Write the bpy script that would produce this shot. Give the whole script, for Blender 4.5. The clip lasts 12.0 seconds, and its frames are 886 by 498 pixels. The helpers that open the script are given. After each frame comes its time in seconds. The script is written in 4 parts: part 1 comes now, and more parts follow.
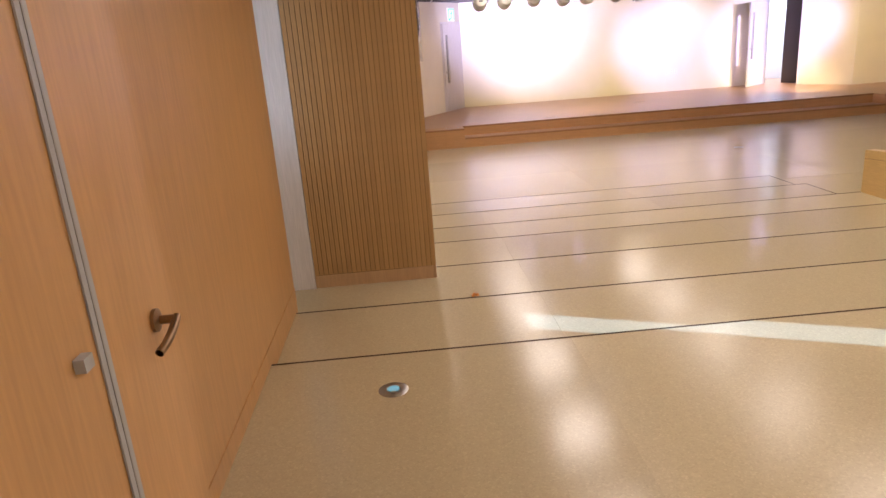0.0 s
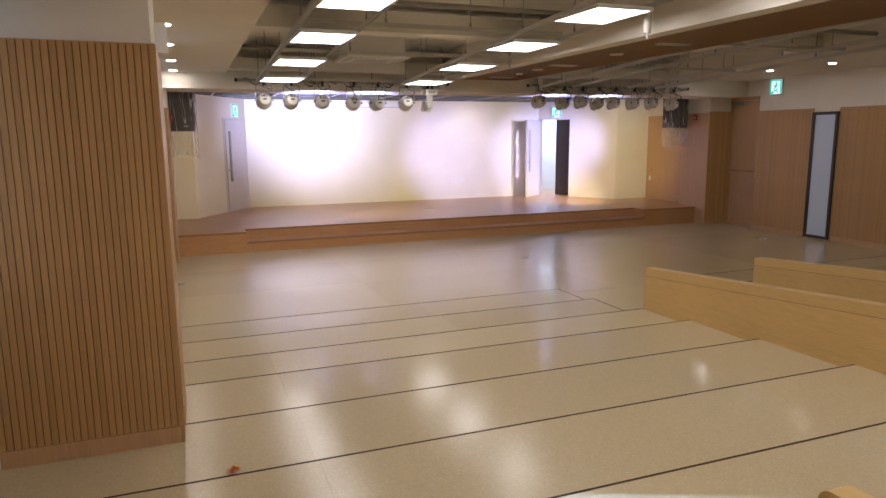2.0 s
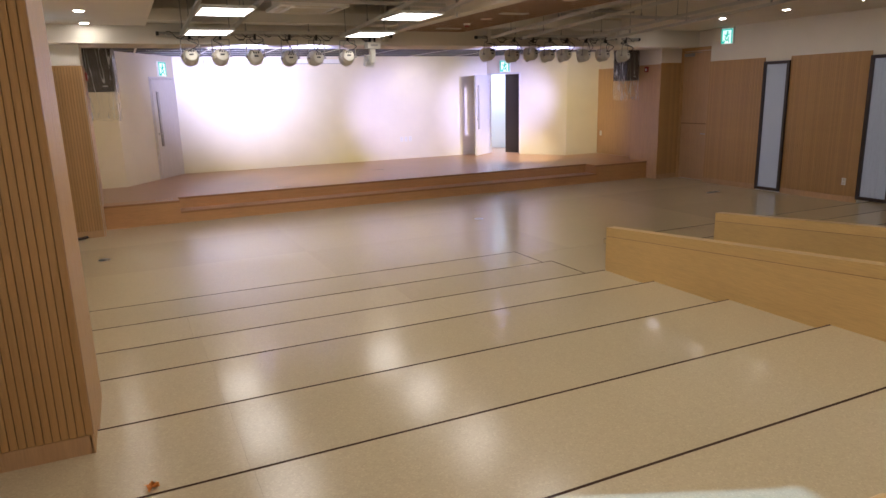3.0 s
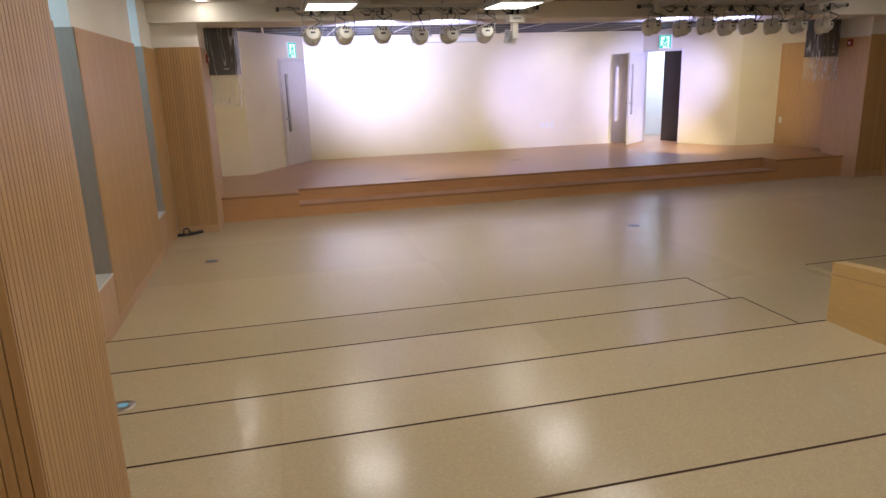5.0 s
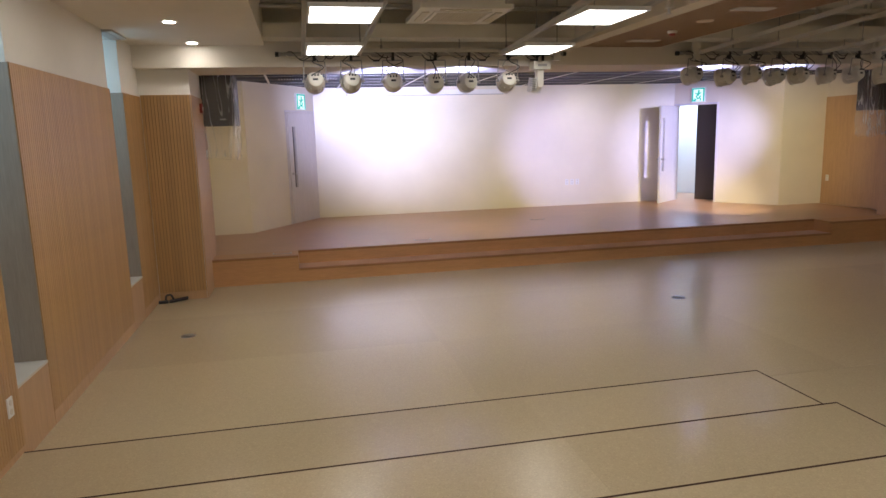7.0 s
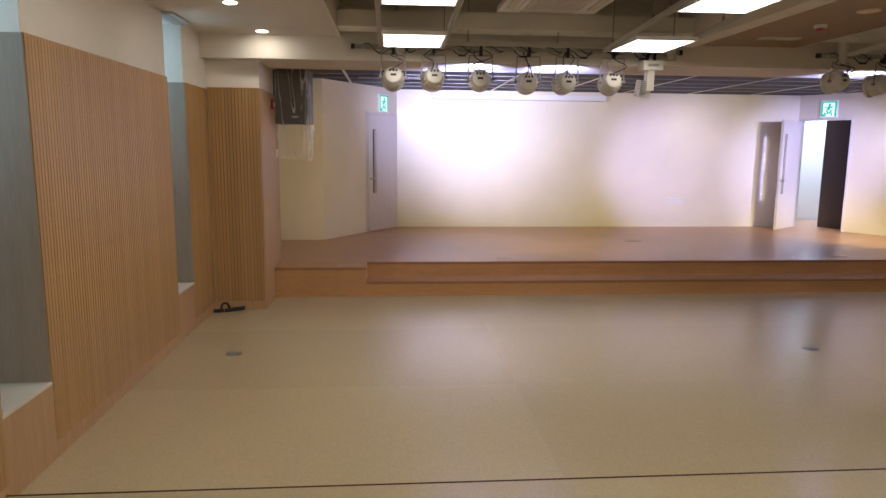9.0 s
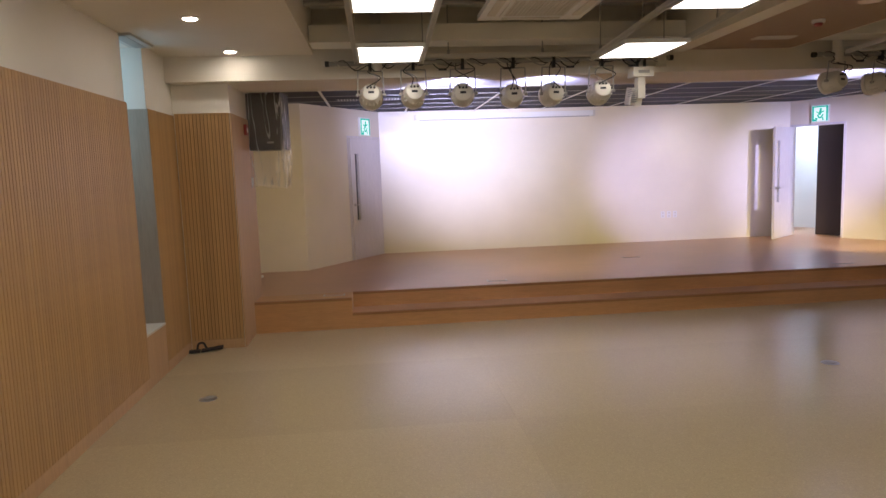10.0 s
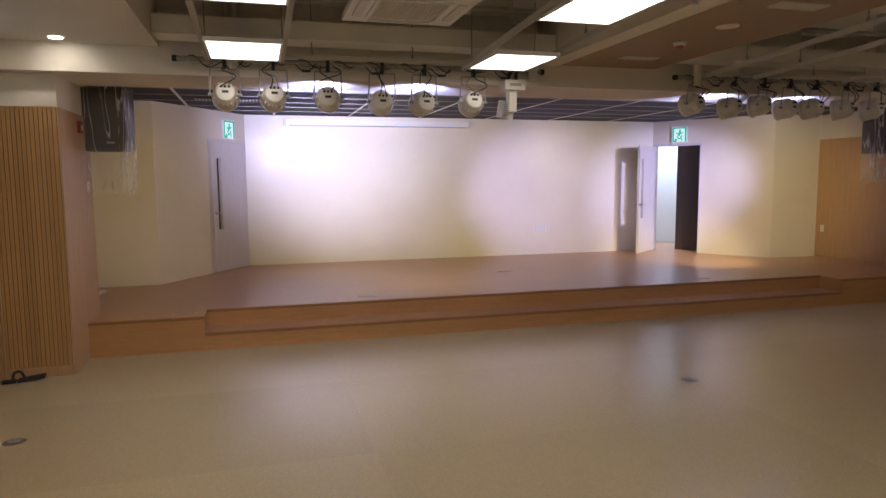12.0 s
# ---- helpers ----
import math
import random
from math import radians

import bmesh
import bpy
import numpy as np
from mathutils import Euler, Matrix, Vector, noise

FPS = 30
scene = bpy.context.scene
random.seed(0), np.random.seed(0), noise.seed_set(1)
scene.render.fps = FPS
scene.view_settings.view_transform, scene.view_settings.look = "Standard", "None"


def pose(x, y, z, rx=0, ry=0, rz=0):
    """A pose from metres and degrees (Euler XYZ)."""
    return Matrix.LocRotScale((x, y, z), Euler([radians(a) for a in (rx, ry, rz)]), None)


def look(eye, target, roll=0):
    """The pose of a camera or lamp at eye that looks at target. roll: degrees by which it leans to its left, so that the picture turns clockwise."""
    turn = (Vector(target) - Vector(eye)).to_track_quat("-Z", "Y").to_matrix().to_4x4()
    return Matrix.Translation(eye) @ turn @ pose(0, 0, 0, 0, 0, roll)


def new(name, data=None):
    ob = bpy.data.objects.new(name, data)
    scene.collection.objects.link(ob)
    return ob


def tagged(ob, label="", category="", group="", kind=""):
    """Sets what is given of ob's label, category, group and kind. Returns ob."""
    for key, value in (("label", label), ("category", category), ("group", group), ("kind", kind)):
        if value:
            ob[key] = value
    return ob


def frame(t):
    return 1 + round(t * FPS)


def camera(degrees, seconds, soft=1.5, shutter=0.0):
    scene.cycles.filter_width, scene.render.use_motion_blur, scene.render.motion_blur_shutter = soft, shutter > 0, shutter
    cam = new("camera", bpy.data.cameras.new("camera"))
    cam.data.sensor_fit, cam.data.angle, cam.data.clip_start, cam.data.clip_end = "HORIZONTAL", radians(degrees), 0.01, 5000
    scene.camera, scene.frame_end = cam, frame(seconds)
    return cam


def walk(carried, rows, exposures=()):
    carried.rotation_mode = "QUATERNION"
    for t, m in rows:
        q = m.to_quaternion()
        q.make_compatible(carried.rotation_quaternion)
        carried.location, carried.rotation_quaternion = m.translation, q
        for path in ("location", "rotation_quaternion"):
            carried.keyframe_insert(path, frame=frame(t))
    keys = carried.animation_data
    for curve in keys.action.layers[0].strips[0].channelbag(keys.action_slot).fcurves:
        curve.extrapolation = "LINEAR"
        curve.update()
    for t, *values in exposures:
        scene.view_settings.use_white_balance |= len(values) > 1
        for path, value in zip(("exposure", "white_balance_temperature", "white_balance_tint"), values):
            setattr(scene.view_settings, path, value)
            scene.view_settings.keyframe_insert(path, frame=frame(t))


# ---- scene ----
cam = camera(67.2, 12.0)
PATH = [
    (0, (-0.134, -0.561, 1.998), (-0.051, 1.348, 1.409), -4.3),
    (0.5, (-0.06, -0.152, 2.01), (0.398, 1.725, 1.492), -2.6),
    (1, (-0.062, 0.075, 2.05), (0.617, 1.905, 1.616), -2.9),
    (1.5, (-0.001, 0.219, 2.023), (0.728, 2.042, 1.641), -1.5),
    (2, (0.133, 0.325, 2.029), (0.832, 2.169, 1.694), -0.5),
    (2.5, (0.252, 0.571, 2.014), (1.052, 2.358, 1.607), -0.2),
    (3, (0.327, 0.797, 1.982), (1.151, 2.562, 1.528), -1.5),
    (3.5, (0.512, 1.162, 2.002), (1.188, 2.985, 1.534), -0.8),
    (3.7, (0.58, 1.292, 1.979), (1.237, 3.128, 1.533), -0.1),
    (5.3, (0.841, 2.365, 2.013), (1.264, 4.254, 1.511), -1.9),
    (5.5, (0.876, 2.428, 2.017), (1.301, 4.319, 1.522), -1.2),
    (6, (1.005, 2.698, 2.036), (1.427, 4.618, 1.671), 0.7),
    (6.5, (1.011, 2.925, 1.972), (1.491, 4.837, 1.639), 0.9),
    (7, (1.118, 3.313, 1.938), (1.524, 5.242, 1.602), -1.6),
    (7.5, (1.226, 3.554, 1.945), (1.438, 5.515, 1.61), 1.3),
    (9.3, (1.375, 4.368, 1.877), (1.528, 6.339, 1.575), 0.4),
    (9.5, (1.399, 4.427, 1.879), (1.551, 6.398, 1.575), 0.2),
    (10, (1.396, 4.702, 1.806), (1.582, 6.681, 1.578), -2.0),
    (10.5, (1.487, 4.899, 1.809), (1.624, 6.884, 1.607), 0.1),
    (11, (1.494, 5.045, 1.836), (1.753, 7.019, 1.646), -0.5),
    (11.5, (1.591, 5.092, 1.824), (2.024, 7.033, 1.618), -0.8),
    (12, (1.617, 5.066, 1.828), (2.15, 6.982, 1.618), -0.4),
]
EXPOSURE = ((0, 1.02, 6650, 19), (0.5, 0.58, 6250, 17), (1.5, 0.57, 6050, 14), (3.5, 0.50, 6150, 12), (5.5, 0.43, 6050, 10), (7.5, 0.27, 6100, 10), (9.5, 0.25, 6350, 11), (10.5, 0.0, 6400, 12), (12, -0.03, 6400, 12))
walk(cam, [(t, look(e, g, r)) for t, e, g, r in PATH], EXPOSURE)

# ---- plan, in metres ----
XW, XE, XN = -0.69, 11.39, -0.985  # window wall, far side wall, entrance wall
STAGE, STEP = 0.37, 0.185        # stage and its step
YF, YE, YB = 12.55, 12.95, 16.865  # stage front, stage edge, back wall
RISE = 0.056
NOSE = (7.69, 6.89, 6.11, 5.40, 4.54, 3.66, 2.79)  # tier edges
XT, XP1, XP2 = 4.52, 4.64, 6.20  # end of the low tiers, the two parapets
CEIL, HIGH, MID, CEAST = 3.05, 3.50, 3.03, 3.13   # ceilings: strip, raised bays, middle, east strip
BAY_A, BAY_B = (0.80, 4.55), (5.97, 9.10)   # raised ceiling bays
YBEAM, YHEAD = 11.80, 12.62
YBAR, ZBAR = 11.70, 2.935        # lighting bars
XPW, XPE = -0.11, 10.97          # inner faces of the stage pillars
YBACK = -1.6

# ---- light ----
world = bpy.data.worlds.new("world")
scene.world = world
world.use_nodes = True
wn = world.node_tree
sky = wn.nodes.new("ShaderNodeTexSky")
sky.sky_type, sky.sun_disc = "NISHITA", False
sky.sun_elevation, sky.sun_rotation = radians(31), radians(-66)
wn.links.new(sky.outputs[0], wn.nodes["Background"].inputs[0])
wn.nodes["Background"].inputs[1].default_value = 0.15


def lamp(name, kind, energy, colour, m, **more):
    d = bpy.data.lights.new(name, kind)
    d.energy, d.color = energy, colour
    if "size" in more:
        d.shape, d.size, d.size_y = "RECTANGLE", more["size"], more["size_y"]
    if "cone" in more:
        d.spot_size, d.spot_blend, d.shadow_soft_size = radians(more["cone"]), more["blend"], 0.05
    if "angle" in more:
        d.angle = radians(more["angle"])
    ob = new(name, d)
    ob.matrix_world = m
    return ob


lamp("sun", "SUN", 5.0, (0.30, 0.58, 1.0), look((0, 0, 0), (0.914, -0.406, -0.58)), angle=0.5)

# ---- materials ----


def material(name):
    m = bpy.data.materials.new(name)
    m.use_nodes = True
    n = m.node_tree.nodes
    return m, n, m.node_tree.links, n["Principled BSDF"]


def coords(n, l, scale, kind="Object"):
    c, mp = n.new("ShaderNodeTexCoord"), n.new("ShaderNodeMapping")
    mp.inputs["Scale"].default_value = scale
    l.new(c.outputs[kind], mp.inputs[0])
    return mp.outputs[0]


def noise_tex(n, l, vec, scale, detail=4, rough=0.55, dist=0.0):
    t = n.new("ShaderNodeTexNoise")
    t.inputs["Scale"].default_value, t.inputs["Detail"].default_value = scale, detail
    t.inputs["Roughness"].default_value, t.inputs["Distortion"].default_value = rough, dist
    l.new(vec, t.inputs["Vector"])
    return t.outputs["Fac"]


def ramp(n, l, fac, stops):
    r = n.new("ShaderNodeValToRGB")
    e = r.color_ramp.elements
    while len(e) < len(stops):
        e.new(0.5)
    for k, (p, c) in zip(e, stops):
        k.position, k.color = p, (*c, 1)
    l.new(fac, r.inputs[0])
    return r.outputs[0]


def mix(n, l, fac, a, b, mode="MIX"):
    x = n.new("ShaderNodeMix")
    x.data_type, x.blend_type = "RGBA", mode
    for sock, v in ((x.inputs[0], fac), (x.inputs[6], a), (x.inputs[7], b)):
        if isinstance(v, (int, float)):
            sock.default_value = v
        elif isinstance(v, tuple):
            sock.default_value = (*v, 1)
        else:
            l.new(v, sock)
    return x.outputs[2]


def bump(n, l, b, height, strength, distance=0.002):
    u = n.new("ShaderNodeBump")
    u.inputs["Strength"].default_value, u.inputs["Distance"].default_value = strength, distance
    l.new(height, u.inputs["Height"])
    l.new(u.outputs[0], b.inputs["Normal"])


def scaled(c, k):
    return tuple(v * k for v in c)


def wood(name, c, grain=(26, 26, 1.2), rough=0.42, contrast=0.22, piece=0.10):
    """Veneer with grain along the axis of the smallest scale; pieces differ a little."""
    m, n, l, b = material(name)
    v = coords(n, l, grain)
    g = noise_tex(n, l, v, 1.6, 6, 0.62, 0.6)
    f = noise_tex(n, l, v, 9.0, 3, 0.5)
    big = noise_tex(n, l, coords(n, l, (0.9, 0.9, 0.5)), 1.0, 3)
    base = ramp(n, l, g, [(0.28, scaled(c, 1 - contrast)), (0.52, c), (0.75, scaled(c, 1 + contrast * 0.7))])
    base = mix(n, l, 0.35, base, ramp(n, l, f, [(0.35, scaled(c, 0.75)), (0.65, scaled(c, 1.15))]))
    base = mix(n, l, 0.25, base, ramp(n, l, big, [(0.3, scaled(c, 0.8)), (0.7, scaled(c, 1.18))]))
    info = n.new("ShaderNodeObjectInfo")
    tone = ramp(n, l, info.outputs["Random"], [(0, (1 - piece,) * 3), (1, (1, 1, 1))])
    base = mix(n, l, 1.0, base, tone, "MULTIPLY")
    l.new(base, b.inputs["Base Color"])
    b.inputs["Roughness"].default_value = rough
    bump(n, l, b, f, 0.08, 0.001)
    return m


def paint(name, c, rough=0.75, spread=0.06, metal=0.0, scale=1.3, fine=0.1):
    m, n, l, b = material(name)
    v = coords(n, l, (1, 1, 1))
    big = noise_tex(n, l, v, scale, 4)
    small = noise_tex(n, l, v, 220, 2)
    base = ramp(n, l, big, [(0.3, scaled(c, 1 - spread)), (0.7, scaled(c, 1 + spread * 0.5))])
    l.new(base, b.inputs["Base Color"])
    b.inputs["Roughness"].default_value, b.inputs["Metallic"].default_value = rough, metal
    bump(n, l, b, small, fine, 0.001)
    return m


def glow(name, c, strength, base=(0.8, 0.8, 0.8)):
    m, n, l, b = material(name)
    b.inputs["Base Color"].default_value = (*base, 1)
    b.inputs["Emission Color"].default_value, b.inputs["Emission Strength"].default_value = (*c, 1), strength
    return m


def floor_sheet(name, c, rough=0.208):
    """Speckled terrazzo-look sheet with scuffs and uneven polish."""
    m, n, l, b = material(name)
    v = coords(n, l, (1, 1, 1))
    chips = n.new("ShaderNodeTexVoronoi")
    chips.inputs["Scale"].default_value = 130
    l.new(v, chips.inputs["Vector"])
    sep = n.new("ShaderNodeSeparateColor")
    l.new(chips.outputs["Color"], sep.inputs[0])
    speck = ramp(n, l, sep.outputs[0], [(0.0, scaled(c, 0.86)), (0.25, scaled(c, 0.97)), (0.7, c), (0.93, scaled(c, 1.09)), (1.0, scaled(c, 1.18))])
    cloud = noise_tex(n, l, v, 0.6, 3, 0.5)
    base = mix(n, l, 0.35, speck, ramp(n, l, cloud, [(0.2, scaled(c, 0.94)), (0.8, scaled(c, 1.06))]))
    tone = n.new("ShaderNodeObjectInfo")
    base = mix(n, l, 1.0, base, ramp(n, l, tone.outputs["Random"], [(0, (0.93, 0.93, 0.94)), (1, (1, 1, 1))]), "MULTIPLY")
    l.new(base, b.inputs["Base Color"])
    b.inputs["Specular IOR Level"].default_value = 0.56
    r = n.new("ShaderNodeMapRange")
    r.inputs[3].default_value, r.inputs[4].default_value = rough - 0.04, rough + 0.05
    l.new(tone.outputs["Random"], r.inputs[0])
    l.new(r.outputs[0], b.inputs["Roughness"])
    return m


M_FLOOR = floor_sheet("terrazzo_sheet", (0.51, 0.415, 0.25))
M_NOSE = paint("nosing_dark", (0.055, 0.030, 0.018), 0.95)
M_NOSE.node_tree.nodes["Principled BSDF"].inputs["Specular IOR Level"].default_value = 0.1
M_SLAT = wood("oak_slat", (0.53, 0.315, 0.125), (40, 40, 1.5), piece=0.14)
M_BACKER = paint("groove_backer", (0.24, 0.135, 0.06), 0.8)
M_PANEL = wood("oak_panel", (0.56, 0.35, 0.18), (14, 14, 0.9), 0.45)
M_ENTRY = wood("orange_oak_panel", (0.60, 0.33, 0.13), (9, 9, 0.7), 0.36, 0.16)
M_PARAPET = wood("beech_parapet", (0.60, 0.40, 0.15), (1.0, 1.0, 20), 0.42, 0.14)
M_PARLONG = wood("beech_parapet_side", (0.60, 0.40, 0.15), (16, 1.0, 16), 0.42, 0.14)
M_STAGE = wood("stage_boards", (0.54, 0.30, 0.16), (1.1, 15, 15), 0.33, 0.18)
M_TRIM = wood("stage_trim", (0.36, 0.18, 0.07), (1.1, 15, 15), 0.4, 0.2)
M_STAGEF = wood("stage_fascia", (0.56, 0.30, 0.12), (1.1, 15, 15), 0.38, 0.2)
M_WHITE = paint("cream_paint", (0.80, 0.76, 0.68), 0.85, 0.04)
M_STAGEW = paint("stage_wall_paint", (0.80, 0.735, 0.59), 0.62, 0.05, fine=0.2)
n_, l_ = M_STAGEW.node_tree.nodes, M_STAGEW.node_tree.links
b_ = n_["Principled BSDF"]
b_.inputs["Coat Weight"].default_value, b_.inputs["Coat Roughness"].default_value, b_.inputs["Coat IOR"].default_value = 0.5, 0.165, 1.4
wave = n_.new("ShaderNodeBump")
wave.inputs["Strength"].default_value, wave.inputs["Distance"].default_value = 0.55, 0.012
l_.new(noise_tex(n_, l_, coords(n_, l_, (1, 1, 1.7)), 5.5, 5, 0.62, 1.2), wave.inputs["Height"])
l_.new(wave.outputs[0], b_.inputs["Coat Normal"])
M_CEIL = paint("ceiling_paint", (0.74, 0.69, 0.60), 0.9, 0.04)
M_DIM = paint("raised_ceiling_paint", (0.80, 0.78, 0.71), 0.9, 0.08)
M_PERF = paint("perforated_panel", (0.84, 0.70, 0.58), 0.85, 0.04)
M_BLACK = paint("black_metal", (0.02, 0.02, 0.024), 0.55, 0.1)
M_NAVY = paint("black_ceiling_panel", (0.012, 0.012, 0.024), 0.7, 0.2)
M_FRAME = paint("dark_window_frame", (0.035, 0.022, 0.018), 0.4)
M_ALU = paint("aluminium", (0.55, 0.56, 0.57), 0.35, 0.05, 1.0)
M_GREYBAR = paint("grey_steel", (0.36, 0.35, 0.33), 0.45, 0.1, 0.3)
M_RAIL = paint("rail_grey", (0.56, 0.55, 0.51), 0.5, 0.08)
M_SHELL = paint("light_grey_housing", (0.68, 0.65, 0.57), 0.4, 0.06)
M_PLASTIC = paint("white_plastic", (0.80, 0.80, 0.77), 0.4, 0.02)
M_BRONZE = paint("bronze", (0.30, 0.19, 0.11), 0.35, 0.1, 0.9)
M_STEEL = paint("brushed_steel", (0.50, 0.48, 0.45), 0.3, 0.1, 1.0)
M_DOORW = wood("white_oak_door", (0.74, 0.70, 0.68), (16, 16, 0.9), 0.45, 0.10)
M_LED = glow("led_panel", (1.0, 0.92, 0.84), 6.1)
M_DOWN = glow("downlight_lens", (1.0, 0.91, 0.78), 80.0)
M_DOWNE = glow("bright_downlight_lens", (1.0, 0.91, 0.80), 110.0)
M_DAY = glow("daylight_pane", (0.42, 0.74, 1.0), 0.72)
n_, l_ = M_DAY.node_tree.nodes, M_DAY.node_tree.links
z_, fade = n_.new("ShaderNodeSeparateXYZ"), n_.new("ShaderNodeMapRange")   # the glow stands in for daylight and is made to fade downwards
l_.new(coords(n_, l_, (1, 1, 1)), z_.inputs[0])
fade.inputs[1].default_value, fade.inputs[2].default_value, fade.inputs[3].default_value, fade.inputs[4].default_value = 1.3, 2.6, 0.10, 1.5
l_.new(z_.outputs[2], fade.inputs[0]), l_.new(fade.outputs[0], n_["Principled BSDF"].inputs["Emission Strength"])
M_GREEN = glow("exit_green", (0.0, 0.42, 0.33), 0.8, (0.0, 0.2, 0.15))
M_EXITW = glow("exit_white", (0.75, 1.0, 0.92), 0.8, (0.4, 0.4, 0.4))
# the wainscot oak again, with the grey cast of daylight in its colour
M_REVEAL = wood("daylit_oak_reveal", (0.36, 0.31, 0.25), (14, 14, 0.9), 0.5, 0.2)

# ---- building blocks ----


def block(bm, x0, x1, y0, y1, z0, z1, m=None):
    vs = [bm.verts.new(Vector((x, y, z)) if m is None else m @ Vector((x, y, z))) for x in (x0, x1) for y in (y0, y1) for z in (z0, z1)]
    for f in ((0, 1, 3, 2), (4, 6, 7, 5), (0, 4, 5, 1), (2, 3, 7, 6), (0, 2, 6, 4), (1, 5, 7, 3)):
        bm.faces.new([vs[i] for i in f])


def tube(bm, a, b, r, seg=12, r2=None):
    a, b = Vector(a), Vector(b)
    q = (b - a).to_track_quat("Z", "Y").to_matrix().to_4x4()
    m = Matrix.Translation((a + b) / 2) @ q
    bmesh.ops.create_cone(bm, cap_ends=True, segments=seg, radius1=r, radius2=r if r2 is None else r2, depth=(b - a).length, matrix=m)


def wire(bm, pts, r=0.006, seg=6, steps=5):
    """A smooth cable through the points."""
    p = [Vector(q) for q in pts]
    p = [p[0] * 2 - p[1]] + p + [p[-1] * 2 - p[-2]]
    line = []
    for i in range(1, len(p) - 2):
        for k in range(steps):
            t = k / steps
            line.append(0.5 * (2 * p[i] + (p[i + 1] - p[i - 1]) * t + (2 * p[i - 1] - 5 * p[i] + 4 * p[i + 1] - p[i + 2]) * t * t + (3 * p[i] - p[i - 1] - 3 * p[i + 1] + p[i + 2]) * t ** 3))
    line.append(p[-2])
    rings = []
    for i, c in enumerate(line):
        d = (line[min(i + 1, len(line) - 1)] - line[max(i - 1, 0)]).normalized()
        u = d.orthogonal().normalized()
        w = d.cross(u)
        rings.append([bm.verts.new(c + r * (math.cos(a) * u + math.sin(a) * w)) for a in (2 * math.pi * k / seg for k in range(seg))])
    for r0, r1 in zip(rings, rings[1:]):
        off = min(range(seg), key=lambda s: (r1[s].co - r0[0].co).length)
        for k in range(seg):
            bm.faces.new((r0[k], r0[(k + 1) % seg], r1[(k + 1 + off) % seg], r1[(k + off) % seg]))


def lathe(bm, profile, m, seg=24):
    """Turn (radius, height) pairs round z, set at m."""
    rings = [[bm.verts.new(m @ Vector((r * math.cos(a), r * math.sin(a), z))) for a in (2 * math.pi * k / seg for k in range(seg))] for r, z in profile]
    for r0, r1 in zip(rings, rings[1:]):
        for k in range(seg):
            bm.faces.new((r0[k], r0[(k + 1) % seg], r1[(k + 1) % seg], r1[k]))
    bm.faces.new(rings[0][::-1])
    bm.faces.new(rings[-1])


def finish(bm, name, mat, bevel=0.0, smooth=False, seg=2):
    if bevel:
        bmesh.ops.bevel(bm, geom=[e for e in bm.edges if len(e.link_faces) == 2 and e.calc_face_angle(0) > 0.6], offset=bevel, segments=seg, affect="EDGES", profile=0.5)
    bmesh.ops.recalc_face_normals(bm, faces=bm.faces)
    me = bpy.data.meshes.new(name)
    if smooth:
        for f in bm.faces:
            f.smooth = True
    bm.to_mesh(me)
    bm.free()
    me.materials.append(mat)
    if smooth:
        me.set_sharp_from_angle(angle=radians(38))
    return me


def part(name, bm, mat, parent, label="", bevel=0.0, smooth=False):
    ob = new(name, finish(bm, name, mat, bevel, smooth))
    ob.parent = parent
    if label:
        ob["label"] = label
    return ob


def piece(name, mesh, parent, m):
    ob = new(name, mesh)
    ob.parent = parent
    ob.matrix_local = m
    return ob


def boxes(name, mat, *bs, bevel=0.0, label="", kind="structure"):
    """One mesh of the setting, made of the given cuboids."""
    bm = bmesh.new()
    for q in bs:
        block(bm, *q)
    ob = new(name, finish(bm, name, mat, bevel))
    return tagged(ob, label=label, kind=kind)


def one(*q, m=None):
    bm = bmesh.new()
    block(bm, *q, m=m)
    return bm


def many(*qs):
    bm = bmesh.new()
    for q in qs:
        block(bm, *q)
    return bm


def thing(name, m, label, category, group=""):
    ob = new(name)
    ob.empty_display_size = 0.1
    ob.matrix_world = m
    return tagged(ob, label, category, group)


def turn(z):
    return Matrix.Rotation(radians(z), 4, "Z")


# ---- shell: floor, tiers, stage ----
floor = boxes("floor", M_FLOOR, (-1.6, 12.2, YBACK, YF + 0.4, -0.2, -0.012), label="speckled beige terrazzo sheet floor with a soft polish")


def tier(k, x0, x1):
    """Level k: from its edge back to the next one."""
    y1, y0 = NOSE[k - 1], (NOSE[k] if k < len(NOSE) else YBACK)
    z = RISE * k
    t = thing("tier", pose(0, 0, 0), "broad low seating tier of beige terrazzo sheet with dark edge line", "tier", "tiers of the hall")
    t["kind"] = "structure"
    n = max(1, round((x1 - x0) / 1.9))
    for i in range(n):
        a, b = x0 + (x1 - x0) * i / n, x0 + (x1 - x0) * (i + 1) / n
        part("tread", one(a + 0.0002, b - 0.0002, y0 - 0.004, y1 - 0.0145, z - RISE * 0.9, z), M_FLOOR, t)
    part("riser", one(x0, x1, y1 - 0.014, y1 - 0.001, z - RISE, z - 0.009), M_FLOOR, t)
    bm = one(x0, x1, y1 - 0.014, y1 + 0.001, z - 0.008, z + 0.001)
    if k < 3 and x1 < 5:
        block(bm, x1 - 0.008, x1 + 0.004, y0, y1, z - 0.02, z + 0.0012)
    part("nosing", bm, M_NOSE, t, "dark edge strip")


